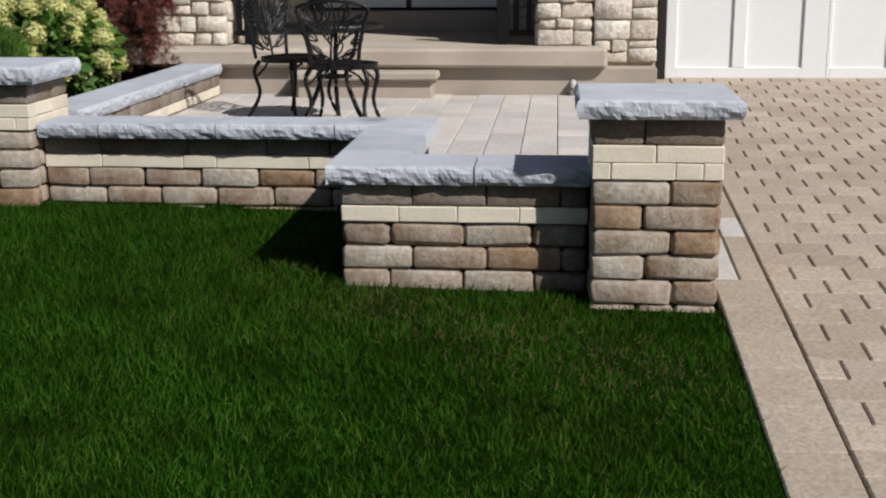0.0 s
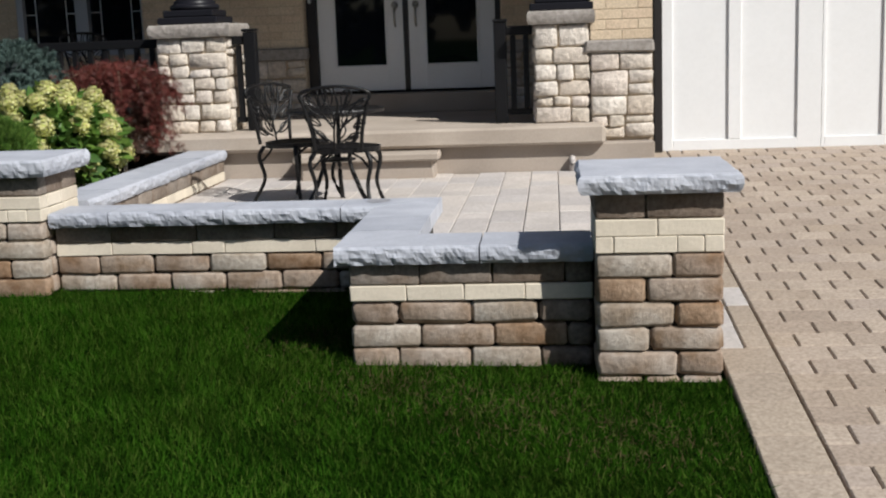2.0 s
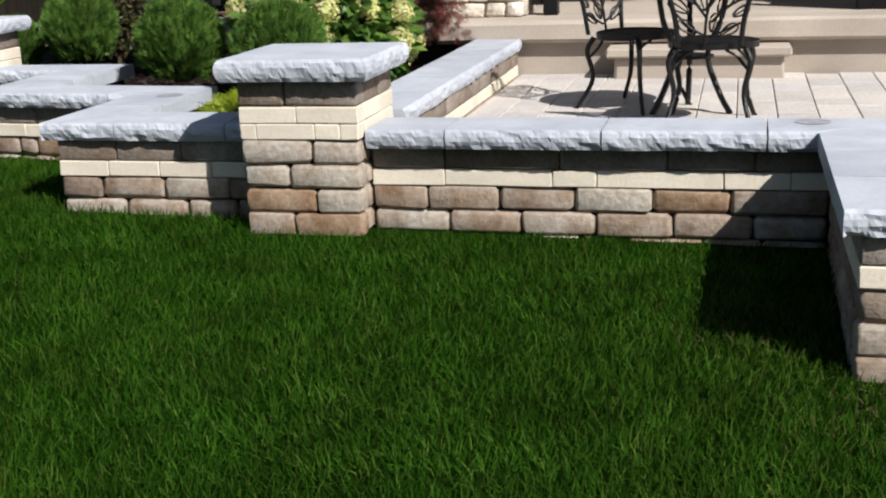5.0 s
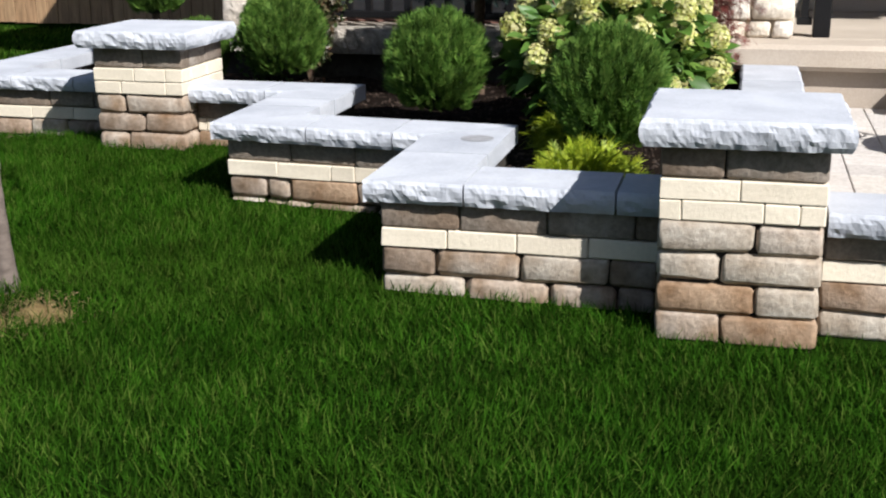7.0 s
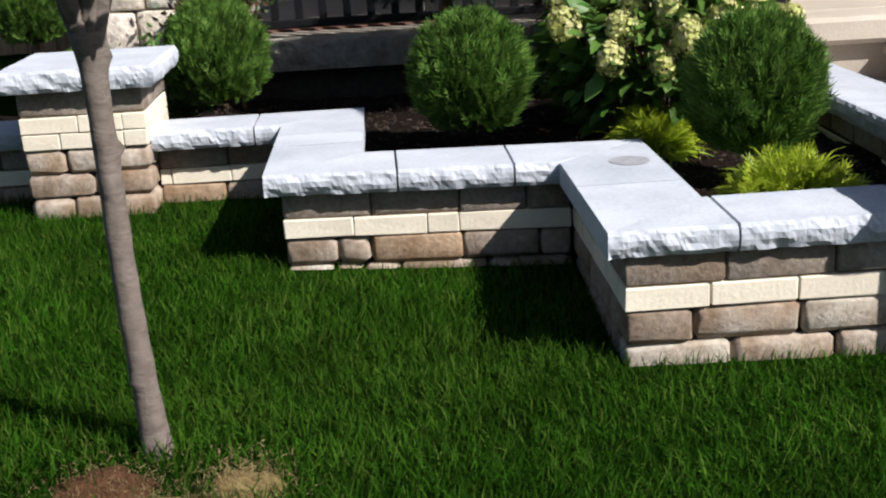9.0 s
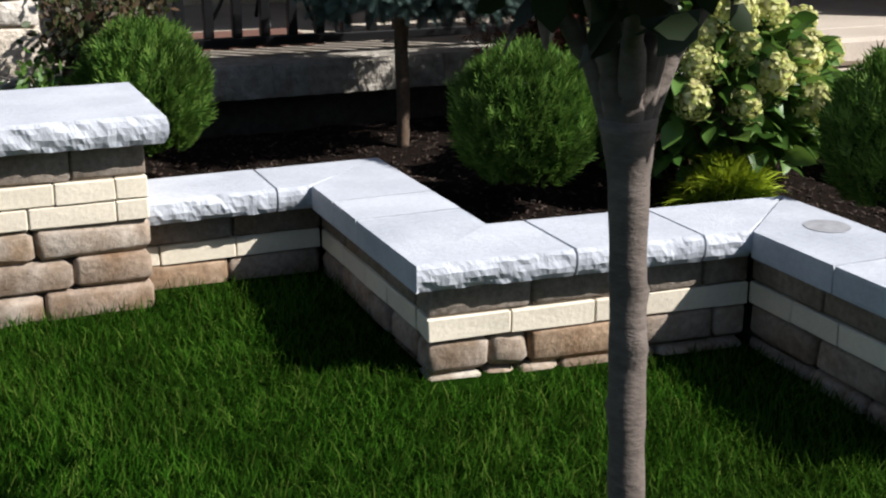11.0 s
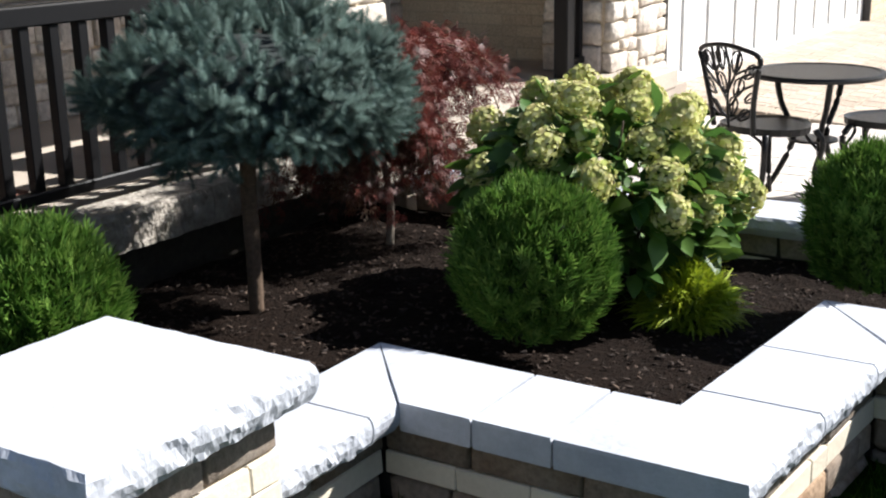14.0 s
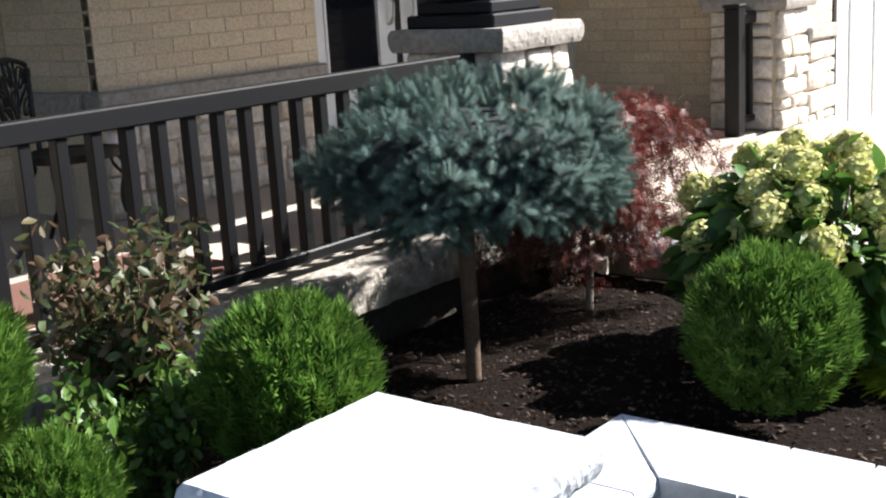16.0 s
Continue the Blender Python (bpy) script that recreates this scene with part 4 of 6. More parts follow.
railing(-0.53, -0.32, 10.80, (-0.58,), "short black railing and post by the entry")


def tube(points, r, seg=6, bm=None, r1=None):
    """A round bar along the points."""
    bm = bm or bmesh.new()
    pts = [Vector(p) for p in points]
    prev = None
    for i, p in enumerate(pts):
        d = (pts[min(i + 1, len(pts) - 1)] - pts[max(i - 1, 0)]).normalized()
        u = d.orthogonal().normalized() if abs(d.z) > 0.95 else d.cross(Vector((0, 0, 1))).normalized()
        w = d.cross(u)
        rr = r if r1 is None else r + (r1 - r) * i / (len(pts) - 1)
        ring = [bm.verts.new(p + (u * math.cos(2 * math.pi * k / seg) + w * math.sin(2 * math.pi * k / seg)) * rr) for k in range(seg)]
        if prev:
            for k in range(seg):
                bm.faces.new((prev[k], prev[(k + 1) % seg], ring[(k + 1) % seg], ring[k]))
        else:
            bm.faces.new(ring[::-1])
        prev = ring
    bm.faces.new(prev)
    return bm


def bend(points, n=6):
    """A smooth line through the points."""
    p = [Vector(q) for q in points]
    p = [p[0] * 2 - p[1]] + p + [p[-1] * 2 - p[-2]]
    out = []
    for i in range(1, len(p) - 2):
        for k in range(n):
            t = k / n
            a, b, c, d = p[i - 1], p[i], p[i + 1], p[i + 2]
            out.append(0.5 * ((2 * b) + (c - a) * t + (2 * a - 5 * b + 4 * c - d) * t * t + (3 * b - a - 3 * c + d) * t ** 3))
    return out + [p[-2]]


def cast_chair():
    c = empty("patio_chair")
    tagged(c, "black cast metal bistro chair with a leafy branch back", "chair", "bistro set chairs")
    sh = 0.44
    bm = bmesh.new()
    seg = 28
    top, low = [], []
    for i in range(seg):
        a = 2 * math.pi * i / seg
        r = 0.205 + 0.012 * math.cos(3 * a + 0.5)
        top.append(bm.verts.new((r * math.cos(a), r * math.sin(a) * 0.97, sh + 0.008)))
        low.append(bm.verts.new((r * 0.985 * math.cos(a), r * 0.985 * math.sin(a) * 0.97, sh - 0.028)))
    for i in range(seg):
        bm.faces.new((low[i], low[(i + 1) % seg], top[(i + 1) % seg], top[i]))
    inner = [bm.verts.new((v.co.x * 0.86, v.co.y * 0.86, sh - 0.002)) for v in top]
    for i in range(seg):
        bm.faces.new((top[i], top[(i + 1) % seg], inner[(i + 1) % seg], inner[i]))
    bm.faces.new(inner)
    bm.faces.new(low[::-1])
    part("seat", bm, M_cast, c)
    for sx in (-1, 1):
        for sy, out in ((-1, 0.05), (1, 0.03)):
            bm = tube(bend([(sx * 0.155, sy * 0.14, sh - 0.02), (sx * 0.18, sy * (0.165), sh - 0.10), (sx * 0.155, sy * 0.15, sh - 0.26), (sx * 0.185, sy * (0.16 + out), 0.03), (sx * 0.20, sy * (0.175 + out), 0.0)]), 0.016, 6, r1=0.010)
            tube(bend([(sx * 0.165, sy * 0.155, sh - 0.13), (sx * 0.12, sy * 0.13, sh - 0.07), (sx * 0.07, sy * 0.15, sh - 0.03)], 4), 0.008, 5, bm)
            part("leg", bm, M_cast, c, smooth=True)
    bm = bmesh.new()

    def b(x, z):
        """A place on the back's plane, which leans away from the seat."""
        return (x, -0.185 - 0.13 * (z - sh) - 0.02 * (1 - (x / 0.2) ** 2), z)
    tube(bend([b(-0.135, sh - 0.01), b(-0.15, sh + 0.14), b(-0.185, sh + 0.30), b(-0.20, sh + 0.385), b(-0.10, sh + 0.42), b(0, sh + 0.43), b(0.10, sh + 0.42), b(0.20, sh + 0.385), b(0.185, sh + 0.30), b(0.15, sh + 0.14), b(0.135, sh - 0.01)]), 0.0125, 6, bm)
    part("back_frame", bm, M_cast, c, smooth=True)
    for line in ([(-0.02, 0.0), (-0.01, 0.16), (0.02, 0.30), (0.0, 0.43)], [(-0.01, 0.14), (-0.07, 0.25), (-0.10, 0.42)], [(0.0, 0.2), (0.06, 0.3), (0.10, 0.42)],
                 [(-0.04, 0.2), (-0.11, 0.25), (-0.18, 0.31)], [(0.01, 0.12), (0.08, 0.2), (0.17, 0.25)], [(-0.02, 0.05), (-0.09, 0.10), (-0.15, 0.17)],
                 [(0.0, 0.04), (0.07, 0.08), (0.145, 0.12)], [(-0.08, 0.28), (-0.05, 0.34), (-0.05, 0.425)], [(0.05, 0.28), (0.11, 0.31), (0.185, 0.34)], [(0.06, 0.19), (0.09, 0.27), (0.15, 0.3)]):
        part("back_branch", tube(bend([b(x, sh + z) for x, z in line], 4), 0.007, 5), M_cast, c, smooth=True)
    bm = bmesh.new()
    for x, z, a, l in ((-0.10, 0.29, 0.5, 0.11), (-0.03, 0.30, 0.1, 0.12), (0.05, 0.29, -0.3, 0.12), (0.11, 0.27, -0.8, 0.10), (-0.09, 0.17, 0.9, 0.11), (-0.02, 0.18, 0.3, 0.11), (0.04, 0.17, -0.5, 0.11),
                       (0.10, 0.15, -1.0, 0.08), (-0.06, 0.06, 0.8, 0.10), (0.01, 0.07, -0.3, 0.10), (0.05, 0.05, -0.9, 0.09), (-0.15, 0.31, 0.3, 0.07)):
        rim = []
        for k in range(13):
            u = 2 * math.pi * k / 12
            along, across = l * (0.5 - 0.5 * math.cos(u)), 0.24 * l * math.sin(u) * (1 - 0.35 * math.cos(u))
            rim.append(b(x + across * math.cos(a) - along * math.sin(a), sh + z + across * math.sin(a) + along * math.cos(a)))
        tube(rim, 0.0055, 5, bm)
        tube([b(x, sh + z), b(x - 0.9 * l * math.sin(a), sh + z + 0.9 * l * math.cos(a))], 0.004, 4, bm)
    part("back_leaves", bm, M_cast, c)
    return c


PATIO = 0.70
chair = cast_chair()
chair.matrix_basis = pose(-1.495, 8.548, PATIO, 0, 0, -2)
chair.scale = (1.08, 1.06, 0.92)
copy_thing(chair, pose(-1.91, 9.03, PATIO, 0, 0, -122.5))

porch_chair = copy_thing(chair, pose(-4.55, 12.22, FLOOR, 0, 0, 215))
porch_chair.scale = (1.05, 1.05, 1.0)
porch_chair.name = "porch_chair"
tagged(porch_chair, "black metal chair with curved legs on the shaded porch", "chair", "porch seating")
rug = empty("porch_rug")
tagged(rug, "flat terracotta red rug on the porch floor", "rug")
slab("rug_mat", (-5.80, 11.22, FLOOR + 0.001), (-4.50, 11.85, FLOOR + 0.013), material("rug_weave", (0.16, 0.075, 0.055), rough=0.95, grain=0.3, scale=120, bump=0.4), rug, b=0.003)

table = empty("bistro_table", (-1.61, 8.892, PATIO))
table.scale = (0.97, 0.97, 0.94)
tagged(table, "round black cast metal bistro table on the patio", "table")
part("tabletop", lathe([(0.30, 0.64), (0.335, 0.645), (0.34, 0.66), (0.335, 0.672), (0.31, 0.674), (0.30, 0.668), (0.03, 0.668)], 40), M_cast, table)
for k in range(3):
    a = math.radians(95 + 120 * k)
    ca, sa = math.cos(a), math.sin(a)
    part("leg", tube(bend([(q * ca, q * sa, z) for q, z in ((0.20, 0.64), (0.17, 0.5), (0.10, 0.32), (0.17, 0.12), (0.24, 0.0))]), 0.016, 6), M_cast, table, smooth=True)
part("shelf_ring", lathe([(0.10, 0.30), (0.125, 0.303), (0.125, 0.315), (0.10, 0.318)], 24), M_cast, table)

sunburst = empty("wall_sunburst", (-3.21, SUN_Y - 0.01, 2.68))
tagged(sunburst, "dark metal sunburst ornament with clear beads on the brick", "wall ornament")
part("hub", lathe([(0.055, 0.0), (0.055, 0.02), (0.03, 0.035), (0.01, 0.04)], 20), M_cast, sunburst, m=pose(0, 0, 0, 90))
rs = random.Random(3)
for k in range(36):
    a = 2 * math.pi * k / 36
    l = rs.choice((0.17, 0.22, 0.26))
    ray = part("ray", tube([(0.04 * math.cos(a), -0.015, 0.04 * math.sin(a)), (l * math.cos(a), -0.03, l * math.sin(a))], 0.0035, 5), M_cast, sunburst)
    bm = bmesh.new()
    bmesh.ops.create_icosphere(bm, subdivisions=1, radius=0.011)
    part("bead", bm, M_nickel, ray, "clear bead", Matrix.Translation((l * math.cos(a), -0.03, l * math.sin(a))))

mail = empty("mailbox")
tagged(mail, "black metal mailbox on the brick beside the door", "mailbox")
slab("box", (-0.51, SUN_Y - 0.12, 2.34), (-0.20, SUN_Y + 0.003, 2.50), M_black, mail, b=0.012)
slab("lid", (-0.52, SUN_Y - 0.13, 2.501), (-0.19, SUN_Y + 0.003, 2.53), M_black, mail, b=0.01)
bell = empty("door_bell")
tagged(bell, "small dark door chime plate on the brick", "door bell")
slab("plate", (-0.49, SUN_Y - 0.025, 2.60), (-0.40, SUN_Y + 0.003, 2.70), M_trim, bell)
slab("button", (-0.46, SUN_Y - 0.035, 2.635), (-0.43, SUN_Y - 0.026, 2.665), M_nickel, bell)
knob = empty("door_latch_plate")
tagged(knob, "small pale switch plate on the dark door jamb", "switch plate")
slab("plate", (D0 - 0.075, DOOR_Y - 0.075, 2.13), (D0 - 0.05, DOOR_Y - 0.061, 2.19), M_white, knob)
spout = empty("downspout_elbow")
tagged(spout, "white drain pipe end at the foot of the porch", "drain pipe")
part("pipe", tube(bend([(-0.02, 10.40, 0.70), (-0.02, 10.36, 0.78), (-0.02, 10.41, 0.80)]), 0.024, 12), M_edge_pale, spout, smooth=True)
decal = empty("security_badge")
tagged(decal, "small pale shield badge on the garage window", "badge")
bm = bmesh.new()
pts = [(-0.03, 0.04), (0.03, 0.04), (0.03, -0.01), (0, -0.04), (-0.03, -0.01)]
f0 = [bm.verts.new((x, 0, z)) for x, z in pts]
f1 = [bm.verts.new((x, 0.003, z)) for x, z in pts]
bm.faces.new(f0)
bm.faces.new(f1[::-1])
for i in range(5):
    bm.faces.new((f0[i], f0[(i + 1) % 5], f1[(i + 1) % 5], f1[i]))
part("shield", bm, M_sill, decal, m=Matrix.Translation((0.85, GY - 0.0105, 2.405)))


def pot_ring(x, y):
    o = empty("pot_stain", (x, y, CAP_TOP + 0.0016))
    tagged(o, "round damp ring of a flower pot on a capstone", "stain")
    part("stain", lathe([(0.066, 0), (0.065, 0.0002), (0.05, 0.0003)], 40), M_damp, o)


M_damp = material("damp_capstone", (0.33, 0.335, 0.36), rough=0.8, grain=0.3, scale=25, bump=0.1, stain=0.3)
pot_ring(-4.09, 7.845)
pot_ring(-1.08, 7.115)

# wooden fence and side yard beyond the far wall
fence = empty("wooden_fence")
tagged(fence, "brown vertical board wooden fence", "fence")
rf = random.Random(9)
for i in range(50):
    x = -13.2 + i * 0.118
    v, f = chamfer(0.112, 0.02, 1.8 + rf.uniform(-0.01, 0.01), 0.003)
    obj("board", v, f, M_wood, fence, m=pose(x, 13.9 + rf.uniform(-0.004, 0.004), 1.62))
for i in range(3):
    slab("post", (-13.1 + i * 2.4, 13.92, 0.6), (-12.99 + i * 2.4, 14.03, 2.55), M_wood, fence)
for z in (1.0, 2.2):
    slab("rail", (-13.2, 13.912, z), (-7.31, 13.95, z + 0.09), M_wood, fence)

# ---- plants ----
M_thuja = leaf_material("thuja_leaf", [(0.035, 0.08, 0.012), (0.062, 0.14, 0.02), (0.095, 0.18, 0.03), (0.155, 0.245, 0.048)], 0.6, 0.3, 0.2)
# near-black green filler ball: shade between the leaves, put into a colour
M_thuja_shade = material("thuja_shade_fill", (0.012, 0.028, 0.008), rough=1.0, grain=0.4, scale=30, bump=0.5)
M_gold = leaf_material("gold_leaf", [(0.16, 0.24, 0.015), (0.30, 0.38, 0.02), (0.42, 0.48, 0.035), (0.22, 0.32, 0.02)], 0.5, 0.35)
M_hyd = leaf_material("hydrangea_leaf", [(0.04, 0.10, 0.018), (0.08, 0.165, 0.028), (0.13, 0.22, 0.04), (0.06, 0.14, 0.03)], 0.45, 0.35)
M_head = leaf_material("hydrangea_flower", [(0.50, 0.53, 0.15), (0.64, 0.63, 0.27), (0.74, 0.70, 0.40), (0.44, 0.50, 0.13), (0.62, 0.53, 0.27)], 0.7, 0.35, 0.15)
M_spruce = leaf_material("spruce_needle", [(0.056, 0.093, 0.080), (0.088, 0.136, 0.119), (0.13, 0.182, 0.164), (0.072, 0.12, 0.098)], 0.7, 0.15, 0.12)
# filler inside the spruce crown, its dark colour standing for shade among the shoots
M_spruce_shade = material("spruce_shade_fill", (0.02, 0.03, 0.03), rough=1.0, grain=0.4, scale=30)
M_maple = leaf_material("red_maple_leaf", [(0.075, 0.016, 0.014), (0.13, 0.028, 0.023), (0.18, 0.046, 0.035), (0.10, 0.045, 0.03)], 0.5, 0.3)
M_maple_low = leaf_material("bronze_maple_leaf", [(0.06, 0.025, 0.018), (0.10, 0.045, 0.03), (0.15, 0.08, 0.05), (0.08, 0.05, 0.03)], 0.5, 0.3)
M_rose = leaf_material("shrub_leaf", [(0.035, 0.06, 0.02), (0.06, 0.085, 0.028), (0.10, 0.055, 0.032), (0.075, 0.07, 0.035)], 0.5, 0.3)
M_tree = leaf_material("tree_leaf", [(0.014, 0.022, 0.010), (0.022, 0.036, 0.014), (0.026, 0.020, 0.014)], 0.5, 0.3)
M_grass = leaf_material("grass_blade", [(0.0095, 0.037, 0.0022), (0.0155, 0.055, 0.003), (0.023, 0.076, 0.0045), (0.034, 0.102, 0.007), (0.085, 0.13, 0.022)], 0.8, 0.35, 0.035, dry=(0.047, 0.075, 0.010))
M_wither = leaf_material("withered_grass", [(0.10, 0.08, 0.035), (0.15, 0.115, 0.055), (0.07, 0.05, 0.025)], 0.8, 0.3, 0.05)
M_straw = leaf_material("dry_grass", [(0.20, 0.14, 0.06), (0.28, 0.21, 0.10), (0.13, 0.07, 0.03)], 0.7, 0.3)


def scatter(name, tv, tf, mats3, pos, mat, parent=None, label="", m=None, smooth=False):
    """One mesh of many copies of a small shape: mats3 (n,3,3) turns and sizes it, pos (n,3) places it."""
    tv = np.asarray(tv, float)
    n, k = len(pos), len(tv)
    v = np.einsum('nij,kj->nki', mats3, tv) + np.asarray(pos)[:, None, :]
    sizes = np.array([len(f) for f in tf])
    flat = np.concatenate([np.array(f) for f in tf])
    loops = (flat[None, :] + (np.arange(n) * k)[:, None]).ravel()
    totals = np.tile(sizes, n)
    starts = np.concatenate([[0], np.cumsum(totals)[:-1]])
    me = bpy.data.meshes.new(name)
    me.vertices.add(n * k)
    me.vertices.foreach_set("co", v.ravel().astype(np.float32))
    me.loops.add(len(loops))
    me.loops.foreach_set("vertex_index", loops.astype(np.int32))
    me.polygons.add(len(totals))
    me.polygons.foreach_set("loop_start", starts.astype(np.int32))
    me.polygons.foreach_set("loop_total", totals.astype(np.int32))
    me.materials.append(mat)
    me.update(calc_edges=True)
    ob = new(name, me)
    if m is not None:
        ob.matrix_basis = m
    if parent is not None:
        ob.parent = parent
    if label:
        ob["label"] = label
    if parent is not None and name != "flower_head":
        ob["kind"] = "stuff"
    return ob


def frames(axis, rg, size, roll=None, flat=None):
    """Turns whose local z follows axis and whose local x is spun about it by roll, or kept level where flat is set."""
    axis = axis / np.linalg.norm(axis, axis=1, keepdims=True)
    ref = np.tile([[0.0, 0.0, 1.0]], (len(axis), 1))
    ref[np.abs(axis[:, 2]) > 0.97] = (1, 0, 0)
    x = np.cross(ref, axis)
    x /= np.linalg.norm(x, axis=1, keepdims=True)
    y = np.cross(axis, x)
    a = rg.uniform(0, 2 * np.pi, len(axis)) if roll is None else roll
    c, s = np.cos(a)[:, None], np.sin(a)[:, None]
    x, y = x * c + y * s, y * c - x * s
    out = np.stack([x, y, axis], axis=2)
    return out * np.asarray(size)[:, None, None]


def directions(n, rg, low=-0.9):
    z = rg.uniform(low, 1, n)
    a = rg.uniform(0, 2 * np.pi, n)
    r = np.sqrt(1 - z * z)
    return np.stack([r * np.cos(a), r * np.sin(a), z], axis=1)


def ball(rx, rz, rg, n=3, rough=0.08):
    bm = bmesh.new()
    bmesh.ops.create_icosphere(bm, subdivisions=n, radius=1)
    for v in bm.verts:
        k = 1 + rough * noise.noise(v.co * 3)
        v.co = Vector((v.co.x * rx * k, v.co.y * rx * k, v.co.z * rz * k))
    return bm


# a flat spray of scale leaves: stalk and side fingers
SPRAY_V, SPRAY_F = [], []
for (x0, z0, x1, z1, w) in ((0, 0, 0, 1, 0.10), (0, 0.15, 0.34, 0.62, 0.09), (0, 0.15, -0.34, 0.58, 0.09), (0, 0.4, 0.30, 0.86, 0.08), (0, 0.42, -0.28, 0.9, 0.08), (0, 0.05, 0.3, 0.3, 0.09), (0, 0.05, -0.3, 0.32, 0.09)):
    d = Vector((x1 - x0, 0, z1 - z0)).normalized()
    nn = Vector((d.z, 0, -d.x)) * w / 2
    b0, b1 = Vector((x0, 0, z0)), Vector((x1, 0.06 * (1 if x1 > 0 else -1), z1))
    mid = (b0 + b1) / 2
    i = len(SPRAY_V)
    SPRAY_V += [b0 - nn * 0.4, b0 + nn * 0.4, mid + nn, b1, mid - nn]
    SPRAY_F += [[i, i + 1, i + 2, i + 3, i + 4]]


def globe(rx, rz, label, seed, n=4800, size=0.066):
    rg = np.random.default_rng(seed)
    g = empty("globe_arborvitae")
    tagged(g, label, "shrub", "globe arborvitae")
    d = directions(n, rg, -0.85)
    lump = np.array([1 + 0.06 * noise.noise(Vector(q) * 2.5 + Vector((seed, 0, 0))) + 0.09 * noise.noise(Vector((q[0] * 8, q[1] * 8, q[2] * 3.5))) for q in d])
    shell = rg.uniform(0.74, 0.93, n) * lump
    pos = d * shell[:, None] * np.array([rx, rx, rz])
    clump = np.array([(noise.noise(Vector((q[0] * 7, q[1] * 7, q[2] * 4))), noise.noise(Vector((q[0] * 7 + 9, q[1] * 7, q[2] * 4))), 0) for q in d])
    axis = d * np.array([0.45, 0.45, 0.35]) + np.array([0, 0, 0.72]) + 0.55 * clump + rg.normal(0, 0.13, (n, 3))
    scatter("foliage", SPRAY_V, SPRAY_F, frames(axis, rg, rg.uniform(0.7, 1.3, n) * size), pos, M_thuja, g)
    part("inner_mass", ball(rx * 0.82, rz * 0.82, rg), M_thuja_shade, g)
    return g


BED = 0.765
g1 = globe(0.255, 0.275, "clipped round green arborvitae in dark mulch", 1)
g1.matrix_basis = pose(-4.525, 8.906, 1.085)
g1.scale = (0.97, 0.97, 0.95)
for (x, y, z, sc, rot) in ((-3.595, 8.11, 1.10, 0.94, 70), (-5.66, 9.78, 1.115, 0.94, 150), (-6.30, 10.0, 0.97, 0.72, 310)):
    copy_thing(g1, pose(x, y, z, 0, 0, rot)).scale = (sc, sc, sc * 1.04)


tall = copy_thing(g1, pose(-6.54, 9.96, 1.39, 0, 0, 200))
tall.scale = (0.76, 0.76, 0.79)
tagged(tall, "round green arborvitae on a short bare stem", "shrub", "globe arborvitae")
part("stem", tube([(0, 0, -0.80), (0.01, 0, -0.5), (0, 0, -0.1)], 0.03, 8), M_stem, tall, smooth=True)


def gold_mound(x, y, r, h, seed, label):
    rg = np.random.default_rng(seed)
    g = empty("golden_threadleaf_shrub", (x, y, BED - 0.01))
    tagged(g, label, "shrub", "golden shrubs")
    n = 900
    d = directions(n, rg, -0.05)
    tv = [(-0.03, 0, 0), (0.03, 0, 0), (-0.035, 0.10, 0.4), (0.035, 0.10, 0.4), (-0.02, 0.32, 0.75), (0.02, 0.32, 0.75), (0, 0.6, 0.92)]
    tf = [[0, 1, 3, 2], [2, 3, 5, 4], [4, 5, 6]]
    pos = d * np.array([r, r, h]) * rg.uniform(0.2, 0.72, n)[:, None]
    axis = d * np.array([1, 1, 0.55]) + np.array([0, 0, 0.35]) + rg.normal(0, 0.18, (n, 3))
    roll = np.full(n, np.pi) + rg.normal(0, 0.5, n)
    scatter("frond_mass", tv, tf, frames(axis, rg, rg.uniform(0.09, 0.15, n), roll), pos, M_gold, g)
    n2 = 900
    d = directions(n2, rg, 0.0)
    pos = d * np.array([r, r, h]) * rg.uniform(0.5, 0.95, n2)[:, None]
    axis = d + np.array([0, 0, 0.15]) + rg.normal(0, 0.3, (n2, 3))
    scatter("thread_foliage", SPRAY_V, SPRAY_F, frames(axis, rg, rg.uniform(0.03, 0.07, n2)), pos, M_gold, g)
    part("inner_mass", ball(r * 0.55, h * 0.55, rg), M_thuja_shade, g)


gold_mound(-3.62, 7.63, 0.24, 0.24, 4, "low golden yellow threadleaf shrub behind the capstones")
gold_mound(-3.83, 8.68, 0.17, 0.19, 5, "low golden yellow threadleaf shrub in dark mulch")


